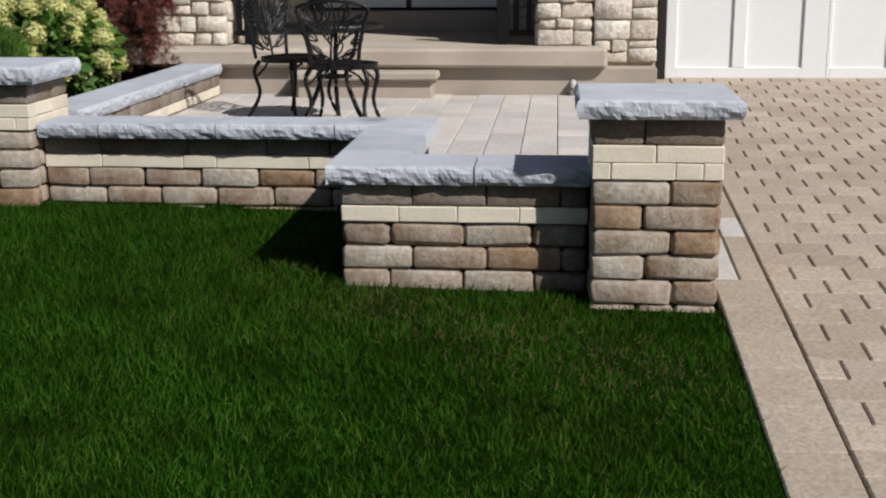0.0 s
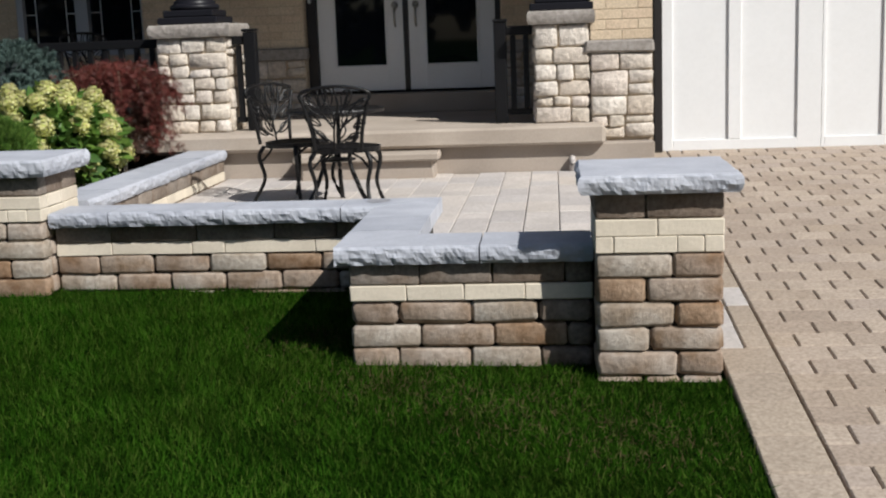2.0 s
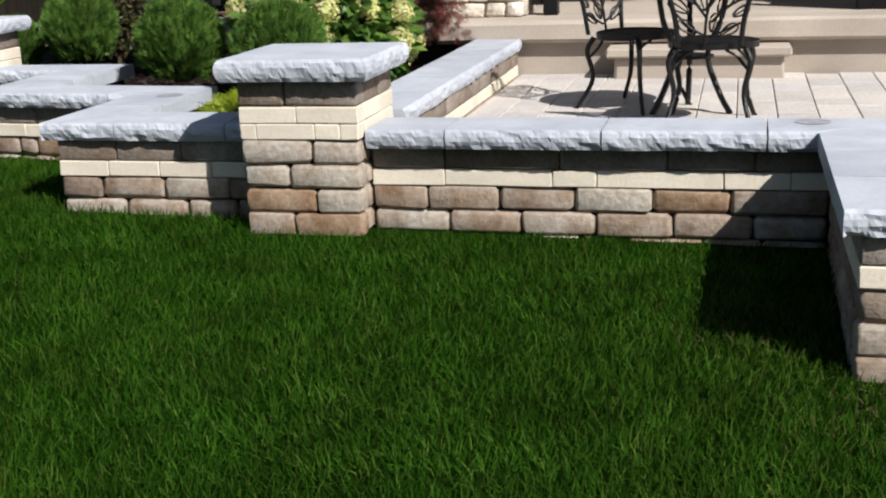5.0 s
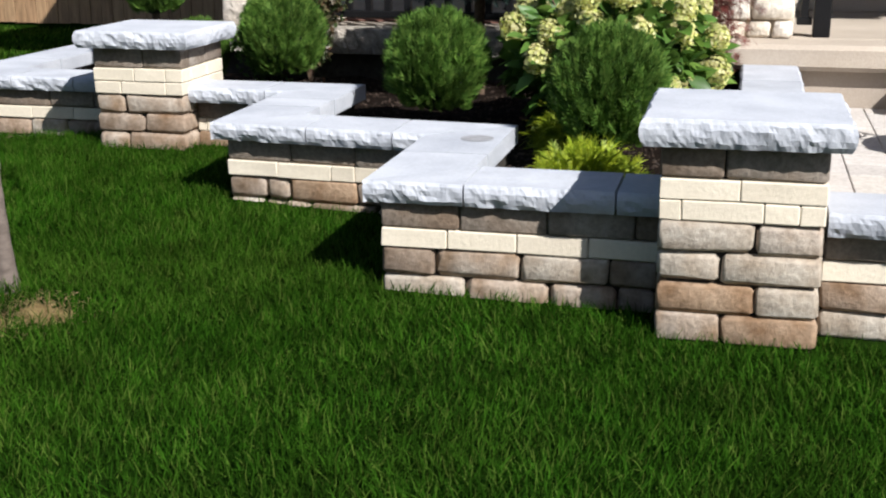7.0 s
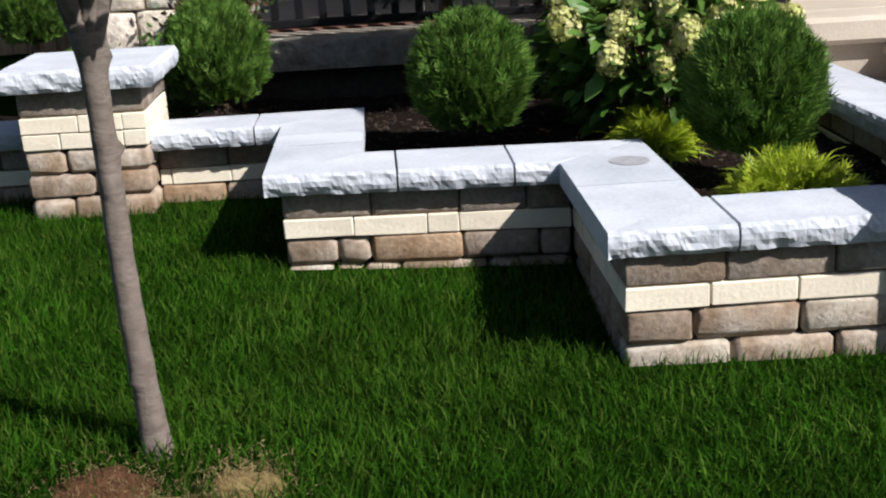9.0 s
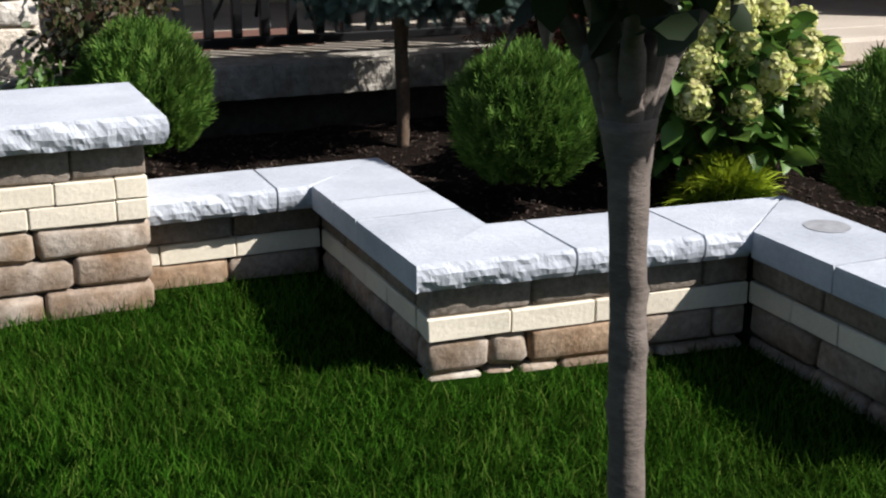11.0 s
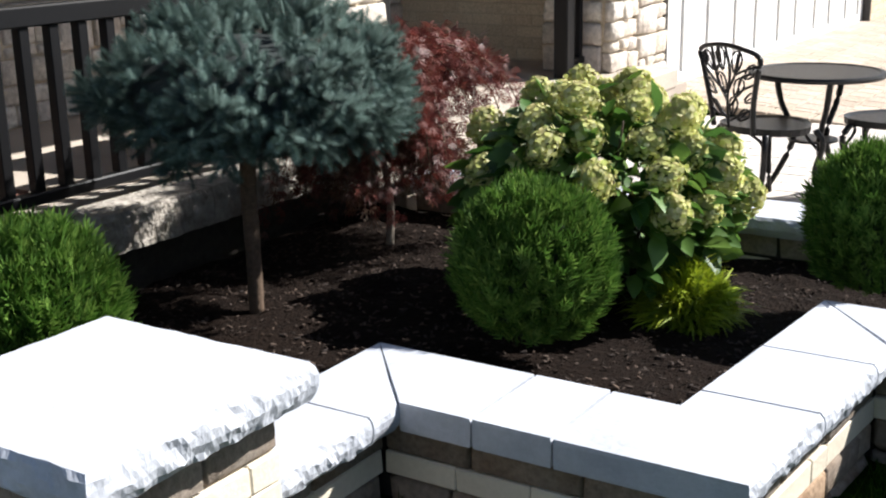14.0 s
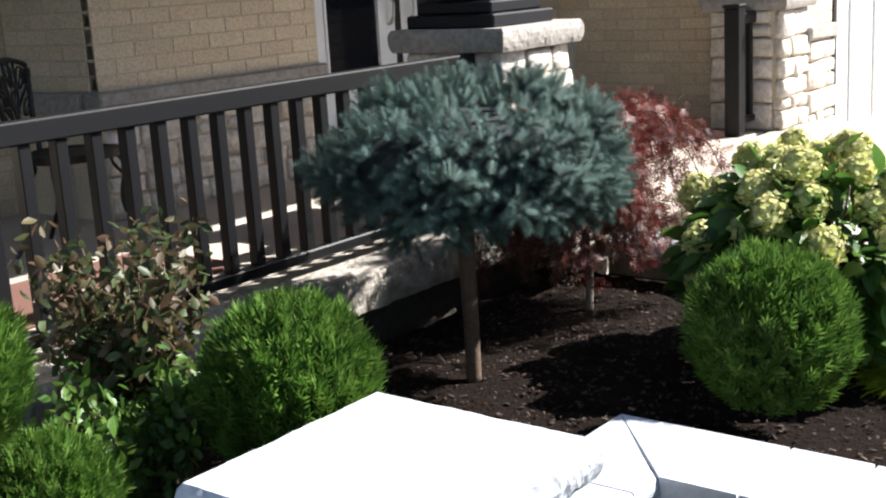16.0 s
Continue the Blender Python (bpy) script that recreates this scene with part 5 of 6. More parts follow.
def hydrangea():
    rg = np.random.default_rng(8)
    c = Vector((-3.69, 9.08, BED))
    g = empty("hydrangea", c)
    g.scale = (0.98, 0.96, 0.94)
    tagged(g, "panicle hydrangea covered in lime and cream flower heads", "shrub")
    for k in range(16):
        a, l = rg.uniform(0, 6.28), rg.uniform(0.2, 0.45)
        part("stem", tube(bend([(0.05 * math.cos(a), 0.05 * math.sin(a), -0.02), (l * 0.5 * math.cos(a), l * 0.5 * math.sin(a), 0.35), (l * math.cos(a), l * math.sin(a), rg.uniform(0.5, 0.75))], 4), 0.008, 5, r1=0.004), M_stem, g, smooth=True)
    tv = [(0, 0, 0), (0.26, 0.06, 0.28), (0.30, 0.04, 0.55), (0.16, -0.05, 0.85), (0, -0.16, 1.05), (-0.16, -0.05, 0.85), (-0.30, 0.04, 0.55), (-0.26, 0.06, 0.28), (0, -0.03, 0.3), (0, -0.05, 0.6), (0, -0.10, 0.85)]
    tf = [[0, 1, 8], [1, 2, 9, 8], [2, 3, 10, 9], [3, 4, 10], [0, 8, 7], [8, 9, 6, 7], [9, 10, 5, 6], [10, 4, 5]]
    n = 1700
    d = directions(n, rg, -0.8)
    rad = np.array([0.48, 0.46, 0.37])
    pos = d * rad * (rg.uniform(0.4, 1.12, n) ** 0.5)[:, None] + np.array([0, 0, 0.38])
    pos[:, 2] = np.maximum(pos[:, 2], 0.05)
    axis = d * np.array([1, 1, 0.2]) + np.array([0, 0, -0.05]) + rg.normal(0, 0.4, (n, 3))
    scatter("leaf_mass", tv, tf, frames(axis, rg, rg.uniform(0.07, 0.135, n), rg.normal(0, 0.7, n)), pos, M_hyd, g, smooth=True)
    # one cone of small four-petalled florets
    fl_v = [(0, 0, 0.1), (0.5, 0.0, 0.16), (0.35, 0.35, 0.2), (0.0, 0.5, 0.12), (-0.35, 0.35, 0.2), (-0.5, 0, 0.16), (-0.35, -0.35, 0.2), (0, -0.5, 0.12), (0.35, -0.35, 0.2)]
    fl_f = [[0, 8, 1, 2], [0, 2, 3, 4], [0, 4, 5, 6], [0, 6, 7, 8]]
    heads = []
    for s in range(3):
        m = 460
        dd = directions(m, rg, -0.75)
        zz = 0.5 + 0.5 * dd[:, 2]
        p = dd * np.array([0.070, 0.070, 0.088]) * (1.12 - 0.42 * zz)[:, None] * rg.uniform(0.74, 1.12, m)[:, None] * np.array([1 + 0.30 * noise.noise(Vector(v) * 2.6 + Vector((s * 9, 0, 0))) for v in dd])[:, None]
        h = scatter("flower_head", fl_v, fl_f, frames(dd + rg.normal(0, 0.35, (m, 3)), rg, rg.uniform(0.014, 0.024, m)), p, M_head, g)
        heads.append(h)
    spots = []
    tries = 0
    while len(spots) < 46 and tries < 4000:
        tries += 1
        a = rg.uniform(0, 6.28)
        z = rg.uniform(-0.35, 1.0)
        r = math.sqrt(1 - z * z)
        q = Vector((r * math.cos(a) * 0.51, r * math.sin(a) * 0.50, 0.39 + z * 0.40))
        q *= rg.uniform(0.90, 1.08)
        facing = -0.62 * math.cos(a) - 0.78 * math.sin(a)
        side = 0.75 * math.cos(a) - 0.66 * math.sin(a)
        if all((q - s).length > 0.128 for s in spots) and rg.random() < 0.18 + 0.55 * max(0, z) ** 0.8 + 0.62 * max(0, side) - 0.20 * max(0, facing) * (z < 0.5):
            spots.append(q)
    for i, q in enumerate(spots):
        o = heads[i] if i < 3 else None
        if o is None:
            o = heads[i % 3].copy()
            scene.collection.objects.link(o)
            o.parent = g
        lean = Vector((q.x, q.y, 0)) * 0.9
        o.matrix_basis = Matrix.Translation(q) @ (Vector((lean.x, lean.y, 0.7)).to_track_quat('Z', 'Y').to_matrix().to_4x4()) @ Matrix.Diagonal((rg.uniform(0.85, 1.15), rg.uniform(0.85, 1.15), rg.uniform(0.8, 1.05), 1))


hydrangea()


def spruce():
    rg = np.random.default_rng(12)
    g = empty("blue_spruce_standard", (-4.547, 10.004, BED - 0.02))
    tagged(g, "grafted globe blue spruce on a bare trunk", "tree")
    part("trunk", tube(bend([(0, 0, 0), (0.004, 0.003, 0.25), (-0.003, 0.0, 0.5), (0.02, 0, 0.75)], 5), 0.027, 10, r1=0.031), M_stem, g, smooth=True)
    needle_v, needle_f = [], []
    for k in range(84):
        z = 0.05 + 0.93 * k / 84
        a = k * 2.399
        o = Vector((math.cos(a), math.sin(a), 0))
        side = Vector((-math.sin(a), math.cos(a), 0)) * 0.020
        b0 = Vector((0, 0, z)) + o * 0.02
        tip = Vector((0, 0, z + 0.16)) + o * (0.36 - 0.16 * z * z)
        i = len(needle_v)
        needle_v += [b0 - side, b0 + side, tip]
        needle_f.append([i, i + 1, i + 2])
    # short shoots gathered in round pads at the ends of boughs, with dark gaps between the pads
    pads = directions(150, rg, -0.72)
    pos, axis, size = [], [], []
    for q in pads:
        rad = np.array([0.59, 0.57, 0.33 if q[2] > 0 else 0.26])
        c = q * rad * rg.uniform(0.76, 0.93)
        for k in range(13):
            off = rg.normal(0, 1, 3)
            off /= np.linalg.norm(off)
            out = off + q * 0.9 + np.array([0.05, 0, 0.25])
            pos.append(c + off * 0.028 + np.array([0.06, 0, 0.79]))
            axis.append(out)
            size.append(rg.uniform(0.048, 0.078))
    for q in directions(700, rg, -0.75):
        pos.append(q * np.array([0.55, 0.53, 0.30 if q[2] > 0 else 0.24]) * rg.uniform(0.72, 0.92) + np.array([0.06, 0, 0.79]))
        axis.append(q + rg.normal(0, 0.55, 3) + np.array([0, 0, 0.25]))
        size.append(rg.uniform(0.05, 0.085))
    scatter("needle_mass", needle_v, needle_f, frames(np.array(axis), rg, np.array(size)), np.array(pos), M_spruce, g)
    part("inner_mass", ball(0.44, 0.20, rg), M_spruce_shade, g, m=Matrix.Translation((0.06, 0, 0.79)))


spruce()


def weeping_maple():
    rg = np.random.default_rng(21)
    g = empty("weeping_red_maple", (-3.539, 10.129, BED - 0.02))
    tagged(g, "small weeping red lace-leaf maple with a thin trunk", "tree")
    part("trunk", tube(bend([(0, 0, 0), (0.01, 0, 0.2), (-0.02, 0.01, 0.45), (0.02, 0, 0.72)], 5), 0.018, 8, r1=0.013), M_sunlit_stem, g, smooth=True)
    tips, skirt = [], []
    for k in range(60):
        a = rg.uniform(0, 6.28)
        l = rg.uniform(0.2, 0.58)
        drop = rg.uniform(0.05, 0.55)
        c, s = math.cos(a), math.sin(a)
        line = bend([(0.02, 0, 0.72), (0.4 * l * c, 0.4 * l * s, 0.88 - 0.1 * drop), (0.8 * l * c, 0.8 * l * s, 0.84 - 0.4 * drop), (l * c, l * s, 0.76 - drop)], 5)
        part("branch", tube(line, 0.005, 4, r1=0.002), M_stem, g, smooth=True)
        tips += line[5:]
    for k in range(34):
        a = rg.uniform(0, 6.28)
        l = rg.uniform(0.15, 0.42)
        c, s = math.cos(a), math.sin(a)
        line = bend([(-0.01, 0, 0.38), (0.5 * l * c, 0.5 * l * s, 0.48), (0.85 * l * c, 0.85 * l * s, 0.43), (l * c, l * s, rg.uniform(0.22, 0.38))], 5)
        part("branch", tube(line, 0.004, 4, r1=0.002), M_stem, g, smooth=True)
        skirt += line[4:]
    tv, tf = [], []
    for ang, ln in ((-1.0, 0.7), (-0.5, 0.9), (0, 1.0), (0.5, 0.9), (1.0, 0.7)):
        i = len(tv)
        s, c = math.sin(ang), math.cos(ang)
        tv += [(0, 0, 0), (s * ln * 0.5 + 0.05 * c, 0.02, c * ln * 0.5 - 0.05 * s), (s * ln, -0.08, c * ln), (s * ln * 0.5 - 0.05 * c, 0.02, c * ln * 0.5 + 0.05 * s)]
        tf.append([i, i + 1, i + 2, i + 3])
    n = 7600
    base = np.array([tuple(tips[i]) for i in rg.integers(0, len(tips), n)])
    pos = base + rg.normal(0, 0.035, (n, 3))
    axis = np.stack([base[:, 0], base[:, 1], np.full(n, -0.35)], axis=1) + rg.normal(0, 0.3, (n, 3))
    scatter("leaf_mass", tv, tf, frames(axis, rg, rg.uniform(0.035, 0.06, n)), pos, M_maple, g)

    n = 3200
    base = np.array([tuple(skirt[i]) for i in rg.integers(0, len(skirt), n)])
    pos = base + rg.normal(0, 0.03, (n, 3))
    axis = np.stack([base[:, 0], base[:, 1], np.full(n, -0.3)], axis=1) + rg.normal(0, 0.3, (n, 3))
    scatter("lower_leaf_mass", tv, tf, frames(axis, rg, rg.uniform(0.035, 0.06, n)), pos, M_maple_low, g, "bronze-brown drooping lower leaves")


weeping_maple()


def leafy_shrub(x, y, h, r, seed, n, label, mat):
    rg = np.random.default_rng(seed)
    g = empty("leafy_shrub", (x, y, BED - 0.02))
    tagged(g, label, "shrub")
    tips = []
    for k in range(22):
        a, l = rg.uniform(0, 6.28), rg.uniform(0.3, 1.0) * r
        line = bend([(0, 0, 0), (0.4 * l * math.cos(a), 0.4 * l * math.sin(a), h * 0.5), (l * math.cos(a), l * math.sin(a), h * rg.uniform(0.65, 1.0))], 6)
        part("stem", tube(line, 0.005, 4, r1=0.002), M_stem, g, smooth=True)
        tips += line[3:]
    tv = [(0, 0, 0), (0.28, 0.05, 0.4), (0.2, 0, 0.75), (0, -0.08, 1), (-0.2, 0, 0.75), (-0.28, 0.05, 0.4)]
    tf = [[0, 1, 2, 3], [0, 3, 4, 5]]
    base = np.array([tuple(tips[i]) for i in rg.integers(0, len(tips), n)])
    pos = base + rg.normal(0, 0.04, (n, 3))
    scatter("leaf_mass", tv, tf, frames(rg.normal(0, 1, (n, 3)) + np.array([0, 0, 0.2]), rg, rg.uniform(0.03, 0.055, n)), pos, mat, g)


leafy_shrub(-5.72, 10.38, 0.76, 0.30, 31, 3000, "loose shrub with reddish green leaves by the porch", M_rose)
leafy_shrub(-5.88, 10.14, 0.44, 0.28, 32, 1700, "low dark leafy shrub in the mulch", M_hyd)


def young_tree():
    rg = np.random.default_rng(40)
    bx, by = -5.466, 6.642
    base = Vector((bx, by, lawn_z(bx, by) - 0.02))
    g = empty("young_tree", base)
    tagged(g, "young tree with a smooth grey-brown trunk on the lawn", "tree")
    z0 = base.z

    def ax(z):
        return (-0.0465 * (z - 0.6) + 0.006 * math.sin(z * 5), 0.0228 * (z - 0.6) + 0.004 * math.sin(z * 4 + 1), z - z0)
    n = int((1.60 - z0) / 0.02)
    line = [Vector(ax(z0 + 0.02 * i)) for i in range(n + 1)]
    knots = [rg.uniform(0.15, 1.0) for _ in range(9)]
    spin = [rg.uniform(0, 6.28) for _ in knots]
    bm = bmesh.new()
    prev = None
    for i, p in enumerate(line):
        h = p.z
        r = 0.0305 - 0.004 * i / n + 0.012 * math.exp(-h * 14) + 0.0012 * math.sin(h * 60) * (noise.noise((0, 0, h * 9)) + 0.5) + 0.016 * math.exp(-(line[-1].z - h) * 14)
        ring = []
        for k in range(18):
            a = 2 * math.pi * k / 18
            q = r * (1 + 0.07 * noise.noise((math.cos(a) * 1.5, math.sin(a) * 1.5, h * 7)))
            for hk, ak in zip(knots, spin):
                q += 0.010 * math.exp(-((h - hk) / 0.014) ** 2) * max(0.0, math.cos(a - ak)) ** 6
            ring.append(bm.verts.new(p + Vector((math.cos(a), math.sin(a), 0)) * q))
        if prev:
            for k in range(18):
                bm.faces.new((prev[k], prev[(k + 1) % 18], ring[(k + 1) % 18], ring[k]))
        prev = ring
    bm.faces.new(prev)
    part("trunk", bm, M_bark, g, smooth=True)
    top = line[-1]
    tips = []
    ends = [((-0.09, 0.05, 0.16), (-0.32, 0.18, 0.75)), ((0.10, -0.02, 0.15), (0.40, -0.08, 0.62)), ((0.01, 0.02, 0.30), (0.03, 0.05, 1.25)), ((-0.05, -0.09, 0.18), (-0.16, -0.36, 0.75)),
            ((0.06, 0.10, 0.18), (0.24, 0.36, 0.75)), ((-0.10, -0.03, 0.22), (-0.40, -0.08, 0.95)), ((0.05, -0.06, 0.24), (0.2, -0.24, 1.0))]
    for mid, end in ends:
        ln = bend([top - Vector((0, 0, 0.06)), top + Vector(mid) * 0.5, top + Vector(mid), top + Vector(end)], 6)
        limb = part("limb", tube(ln, 0.024, 10, r1=0.007), M_bark, g, smooth=True)
        for q in ln[10:]:
            tips.append(q)
            for k in range(3):
                tips.append(q + Vector(rg.normal(0, 0.15, 3)))
        for k in range(3):
            q = ln[9 + 3 * k]
            e = q + Vector((rg.normal(0, 0.12), rg.normal(0, 0.12), rg.uniform(0.0, 0.16)))
            part("twig", tube([q, (q + e) / 2 + Vector((0, 0, 0.02)), e], 0.006, 5, r1=0.002), M_bark, limb, smooth=True)
            tips += [e] * 3
    tv = [(0, 0, 0), (0.3, 0.05, 0.35), (0.24, 0, 0.7), (0, -0.08, 1), (-0.24, 0, 0.7), (-0.3, 0.05, 0.35)]
    tf = [[0, 1, 2, 3], [0, 3, 4, 5]]
    n = 3600
    base_p = np.array([tuple(tips[i]) for i in rg.integers(0, len(tips), n)])
    pos = base_p + rg.normal(0, 0.12, (n, 3)) + np.array([0, 0, 0.10])
    pos = pos[pos[:, 2] > top.z + 0.15 + 0.045 * noise_row(pos) + 0.9 * np.maximum(0, np.hypot(pos[:, 0] - top.x, pos[:, 1] - top.y) - 0.13)]
    n = len(pos)
    scatter("crown", tv, tf, frames(rg.normal(0, 1, (n, 3)) + np.array([0, 0, -0.6]), rg, rg.uniform(0.05, 0.09, n)), pos, M_tree, g)


def noise_row(pos):
    """A slow ripple over the places, for an uneven hem."""
    return np.sin(pos[:, 0] * 17) + np.cos(pos[:, 1] * 13)


young_tree()

# ---- loose mulch and grass ----
rg = np.random.default_rng(50)
pts = []
while len(pts) < 5200:
    x, y = rg.uniform(-6.2, -3.05), rg.uniform(7.25, 10.62)
    if in_bed(x - 0.03, y - 0.05) and in_bed(x + 0.03, y):
        pts.append((x, y, BED + 0.035 * noise.noise((x * 2.3, y * 2.3, 1)) + 0.02 * noise.noise((x * 9, y * 9, 5)) + 0.004))
pts = np.array(pts)
cv, cf = chamfer(1.0, 0.42, 0.2, 0.05)
n = len(pts)
tagged(scatter("mulch_chips", [tuple(v) for v in cv], cf, frames(rg.normal(0, 0.35, (n, 3)) + np.array([0, 0, 1]), rg, rg.uniform(0.005, 0.024, n)), pts, M_chip), "dark bark chips over the planting bed", "mulch", kind="stuff")


def lawn_limit(x):
    for edge, y in ((-7.42, 13.6), (-6.345, 9.11), (-5.84, 8.79), (-5.26, 8.91), (-4.275, 7.925), (-3.31, 7.05), (-2.79, 6.83), (-1.03, 6.93), (-0.02, 5.74), (0.50, 5.56)):
        if x < edge:
            return y
    return -9


BARE = ((-5.57, 6.45, 0.16), (-5.40, 6.36, 0.13), (-5.24, 6.49, 0.12))


def grass(name, n, x0, x1, y0f, seed, height, width, mat, label, inside=None):
    rg = np.random.default_rng(seed)
    xs = rg.uniform(x0, x1, n)
    lim = np.array([lawn_limit(x) for x in xs])
    low = y0f(xs)
    keep = lim > low
    xs, lim, low = xs[keep], lim[keep], low[keep]
    wgt = (lim - low) / (lim - low).max()
    keep = rg.random(len(xs)) < wgt
    xs, lim, low = xs[keep], lim[keep], low[keep]
    ys = low + (lim - low) * rg.random(len(xs))
    if inside is None:
        ok = np.ones(len(xs), bool)
        for bx, by, br in BARE:
            dd = np.hypot(xs - bx, ys - by)
            ok &= rg.random(len(xs)) < np.clip((dd - br * 0.4) / (br * 0.9), 0.06, 1)
        xs, ys = xs[ok], ys[ok]
    n = len(xs)
    zs = lawn_z(xs, np.maximum(ys, -2))
    patch = np.sin(xs * 3.1 + 1.3 * np.sin(ys * 2.3)) * np.sin(ys * 2.7 + np.sin(xs * 1.9))
    # shorter blades towards the drive, so more dark earth shows
    near_drive = np.clip((xs + 1.6) / 1.2, 0, 1) * np.clip((6.4 - ys) / 0.6, 0, 1)
    hh = height * rg.uniform(0.55, 1.15, n) * (1 + 0.14 * patch) * (1 - 0.32 * near_drive * (0.75 + 0.25 * patch))
    axis = rg.normal(0, 0.36, (n, 3)) + np.array([0.05, 0.0, 1.0]) + 0.12 * np.stack([np.sin(ys * 5 + xs), np.cos(xs * 4), np.zeros(n)], axis=1)
    m3 = frames(axis, rg, hh)
    m3[:, :, 0] *= (width / hh * rg.uniform(0.7, 1.3, n))[:, None]
    tv = [(-0.5, 0, 0), (0.5, 0, 0), (0.36, 0.10, 0.55), (-0.36, 0.10, 0.55), (0, 0.45, 0.96)]
    tf = [[0, 1, 2, 3], [3, 2, 4]]
    return tagged(scatter(name, tv, tf, m3, np.stack([xs, ys, zs - 0.004], axis=1), mat), label, "grass", kind="stuff")


grass("lawn_grass", 640000, -8.2, 0.53, lambda x: np.maximum(2.9 + (0.6 - x) * 0.36, 2.9), 60, 0.060, 0.0040, M_grass, "dense dark green mown lawn grass")
def front_lawn():
    """Coarser grass over the part of the lawn behind the camera's way."""
    rg = np.random.default_rng(62)
    n = 110000
    xs, ys = rg.uniform(-13, 0.52, n), rg.uniform(-2, 8, n)
    ok = (ys < np.where(xs < -8.2, 7.0, 2.9 + (0.6 - xs) * 0.36))
    xs, ys = xs[ok], ys[ok]
    n = len(xs)
    zs = np.array([lawn_z(x, y) for x, y in zip(xs, ys)])
    m3 = frames(rg.normal(0, 0.36, (n, 3)) + np.array([0, 0, 1.0]), rg, rg.uniform(0.04, 0.075, n))
    m3[:, :, 0] *= 0.2
    tagged(scatter("front_lawn_grass", [(-0.5, 0, 0), (0.5, 0, 0), (0.36, 0.1, 0.55), (-0.36, 0.1, 0.55), (0, 0.45, 0.96)], [[0, 1, 2, 3], [3, 2, 4]], m3, np.stack([xs, ys, zs - 0.004], axis=1), M_grass), "green mown lawn grass towards the street", "grass", kind="stuff")


front_lawn()
grass("far_lawn_grass", 60000, -13.0, -7.42, lambda x: 7.0 + 0 * x, 61, 0.06, 0.008, M_grass, "green grass beyond the garden wall")
def worn_patch(name, x, y, rx, ry, mat, label, seed):
    """A thin uneven sheet of bare earth or dead thatch lying in the grass."""
    bm = bmesh.new()
    mid = bm.verts.new((x, y, lawn_z(x, y) + 0.014))
    rings = [[mid]]
    for f in (0.35, 0.7, 1.0):
        ring = []
        for k in range(30):
            a = 2 * math.pi * k / 30
            q = f * (1 + 0.35 * noise.noise((math.cos(a) * 2, math.sin(a) * 2, seed)))
            px, py = x + rx * q * math.cos(a), y + ry * q * math.sin(a)
            ring.append(bm.verts.new((px, py, lawn_z(px, py) + (0.014 if f < 1 else -0.004) + 0.008 * noise.noise((px * 25, py * 25, seed)))))
        rings.append(ring)
    for k in range(30):
        bm.faces.new((mid, rings[1][k], rings[1][(k + 1) % 30]))
        for a, b in ((1, 2), (2, 3)):
            bm.faces.new((rings[a][k], rings[b][k], rings[b][(k + 1) % 30], rings[a][(k + 1) % 30]))
    tagged(part(name, bm, mat, smooth=True), label, "lawn patch", kind="structure")


worn_patch("bare_earth", -5.57, 6.46, 0.12, 0.11, M_bare, "reddish brown bare earth at the foot of the young tree", 3)
worn_patch("dead_thatch", -5.41, 6.36, 0.10, 0.07, M_thatch, "straw-coloured dead grass beside the young tree", 5)
worn_patch("dead_thatch", -5.24, 6.48, 0.09, 0.06, M_thatch, "straw-coloured dead grass beside the young tree", 8)
for i, (bx, by, br) in enumerate(BARE):
    r2 = np.random.default_rng(70 + i)
    q = r2.normal(0, br * 0.6, (1100, 2)) + np.array([bx, by])
    z = np.array([lawn_z(x, y) for x, y in q]) + 0.010
    m3 = frames(r2.normal(0, 0.8, (1100, 3)) + np.array([0, 0, 0.5]), r2, r2.uniform(0.008, 0.024, 1100))
    m3[:, :, 0] *= 0.11
    tagged(scatter("dry_grass", [(-0.5, 0, 0), (0.5, 0, 0), (0.3, 0.1, 0.6), (-0.3, 0.1, 0.6), (0, 0.3, 1)], [[0, 1, 2, 3], [3, 2, 4]], m3, np.column_stack([q, z]), M_straw), "dry straw-coloured grass round the young tree", "grass", kind="stuff")

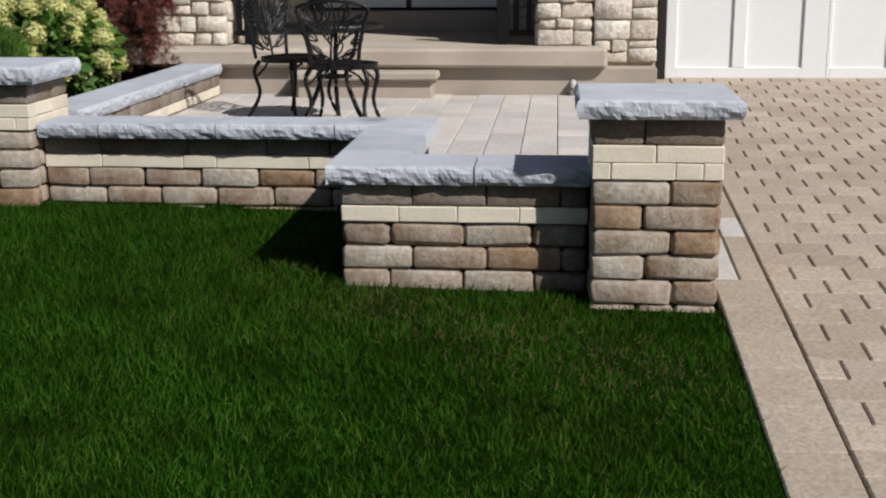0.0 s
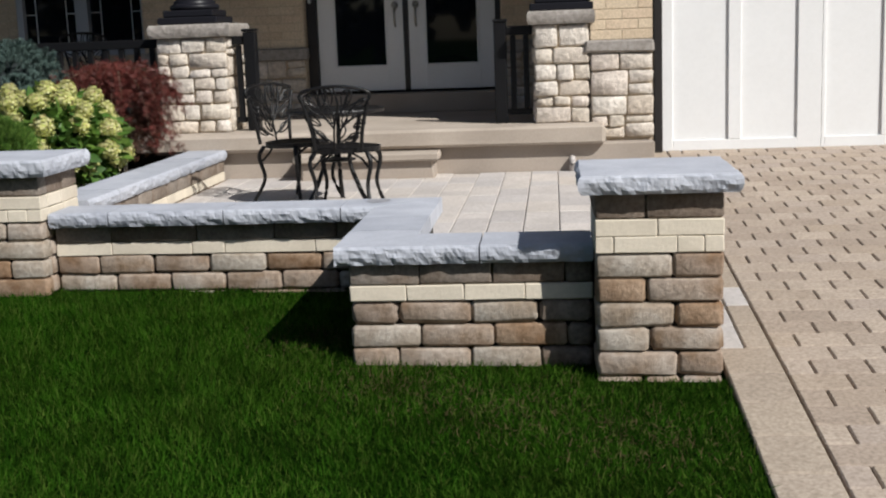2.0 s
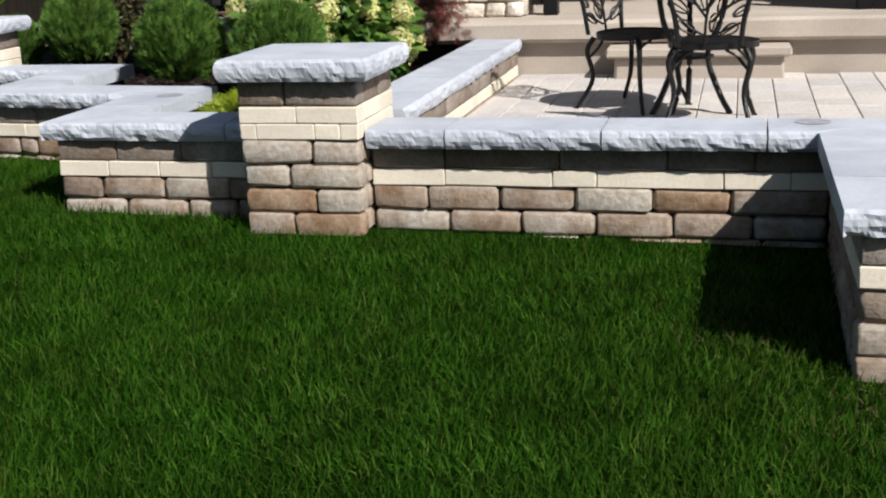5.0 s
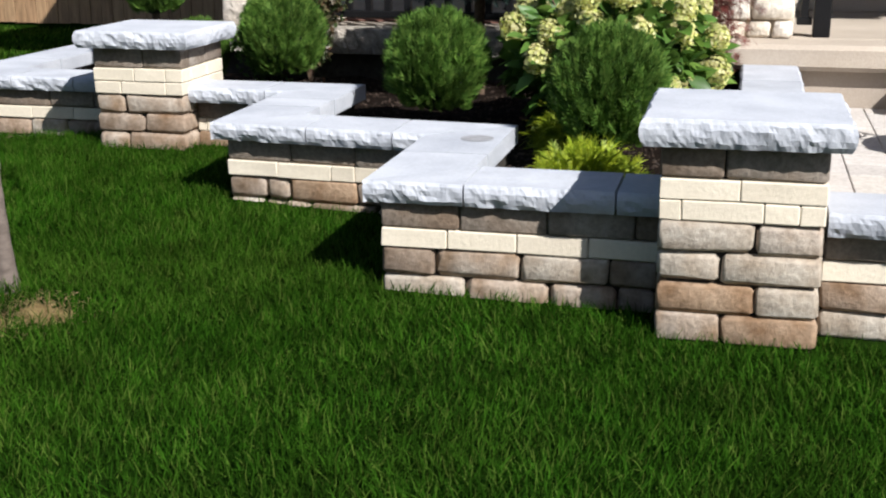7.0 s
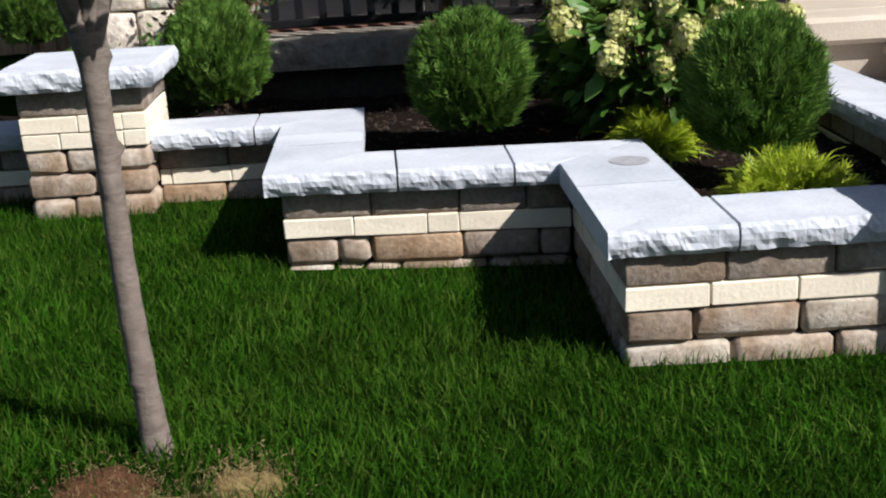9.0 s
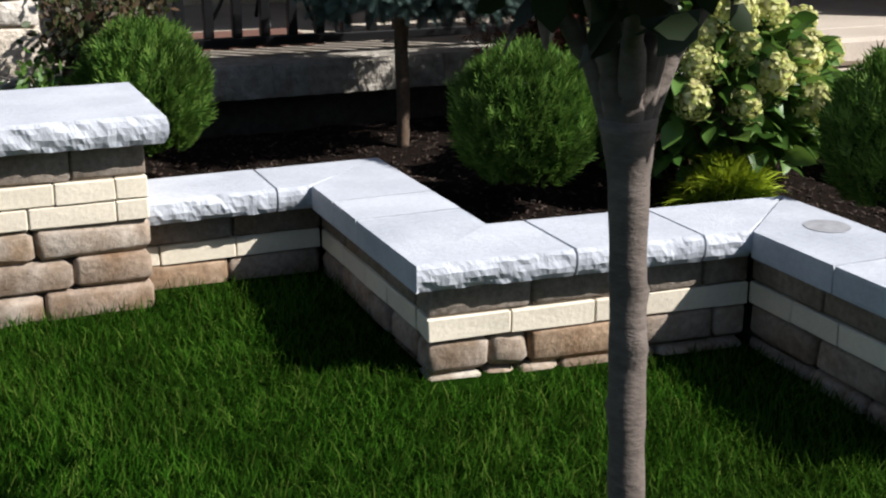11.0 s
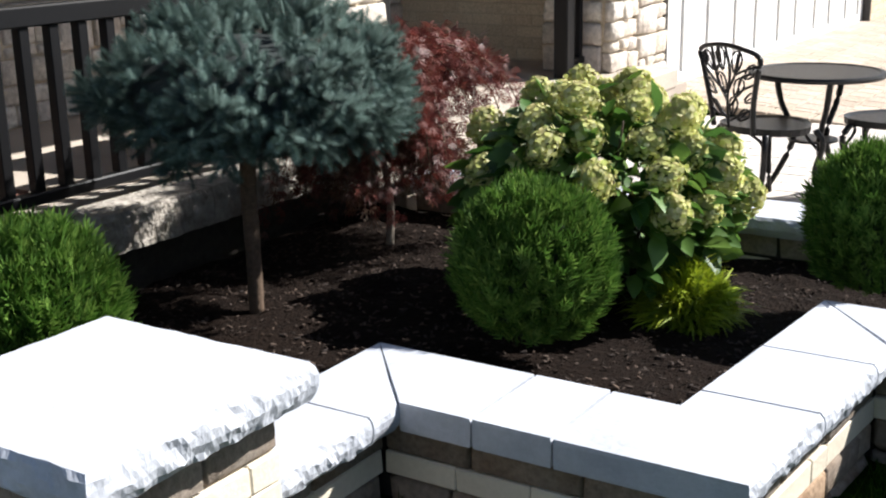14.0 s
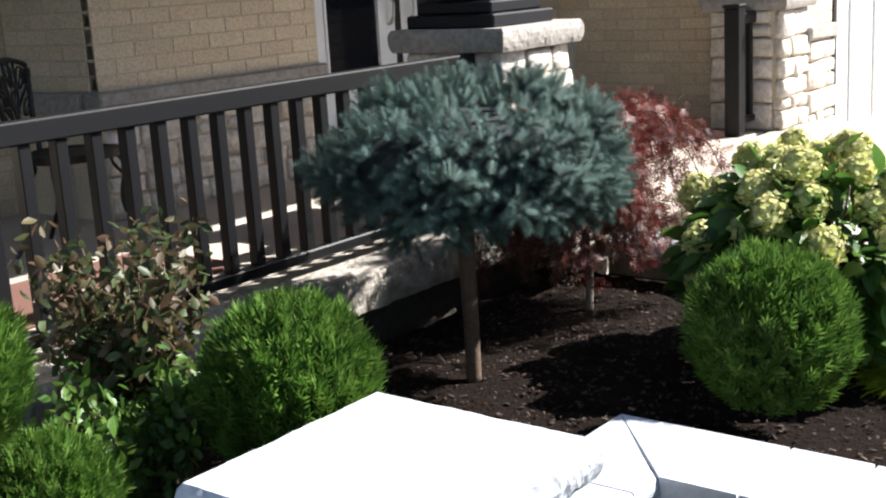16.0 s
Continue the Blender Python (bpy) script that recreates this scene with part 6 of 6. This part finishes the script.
THIN = ((-0.85, 5.50, 0.30), (-0.35, 5.20, 0.32), (0.15, 4.95, 0.28), (-1.25, 6.10, 0.22))
for i, (bx, by, br) in enumerate(THIN):
    r2 = np.random.default_rng(80 + i)
    q = r2.normal(0, br * 0.6, (700, 2)) + np.array([bx, by])
    q = q[(q[:, 1] < np.array([lawn_limit(x) for x in q[:, 0]]) - 0.02) & (q[:, 0] < 0.48)]
    n = len(q)
    z = np.array([lawn_z(x, y) for x, y in q]) + 0.012
    m3 = frames(r2.normal(0, 0.6, (n, 3)) + np.array([0, 0, 0.6]), r2, r2.uniform(0.015, 0.04, n))
    m3[:, :, 0] *= 0.10
    tagged(scatter("withered_grass", [(-0.5, 0, 0), (0.5, 0, 0), (0.3, 0.1, 0.6), (-0.3, 0.1, 0.6), (0, 0.3, 1)], [[0, 1, 2, 3], [3, 2, 4]], m3, np.column_stack([q, z]), M_wither), "withered brown blades thinning the lawn by the wall", "grass", kind="stuff")

# unseen trees added across the street to darken what the windows mirror
rt = np.random.default_rng(90)
pos, ax = [], []
for k in range(26):
    cx, cy, cz, r = -50 + 4.2 * k + rt.uniform(-1, 1), -34 + rt.uniform(-4, 4), rt.uniform(4.0, 6.0), rt.uniform(2.4, 3.6)
    d = directions(420, rt, -0.9)
    pos.append(d * np.array([r, r, r * 1.25]) * rt.uniform(0.6, 1.0, 420)[:, None] + np.array([cx, cy, cz]))
    ax.append(d + rt.normal(0, 0.5, (420, 3)))
    slab_trunk = tube([(cx, cy, -0.6), (cx + 0.1, cy, cz - 1.0)], 0.22, 8, r1=0.14)
    trunk = part("street_tree", slab_trunk, M_bark)
    tagged(trunk, "added trunk of an unseen tree across the road", "tree", "street trees")
pos, ax = np.concatenate(pos), np.concatenate(ax)
tagged(scatter("street_tree_foliage", [(-0.5, 0, 0), (0.5, 0.1, 0), (0.6, 0, 0.6), (0, -0.1, 1), (-0.6, 0, 0.6)], [[0, 1, 2, 3, 4]], frames(ax, rt, rt.uniform(0.5, 1.0, len(pos))), pos, M_tree), "dark green crowns added for the unseen far trees", "trees", kind="stuff")
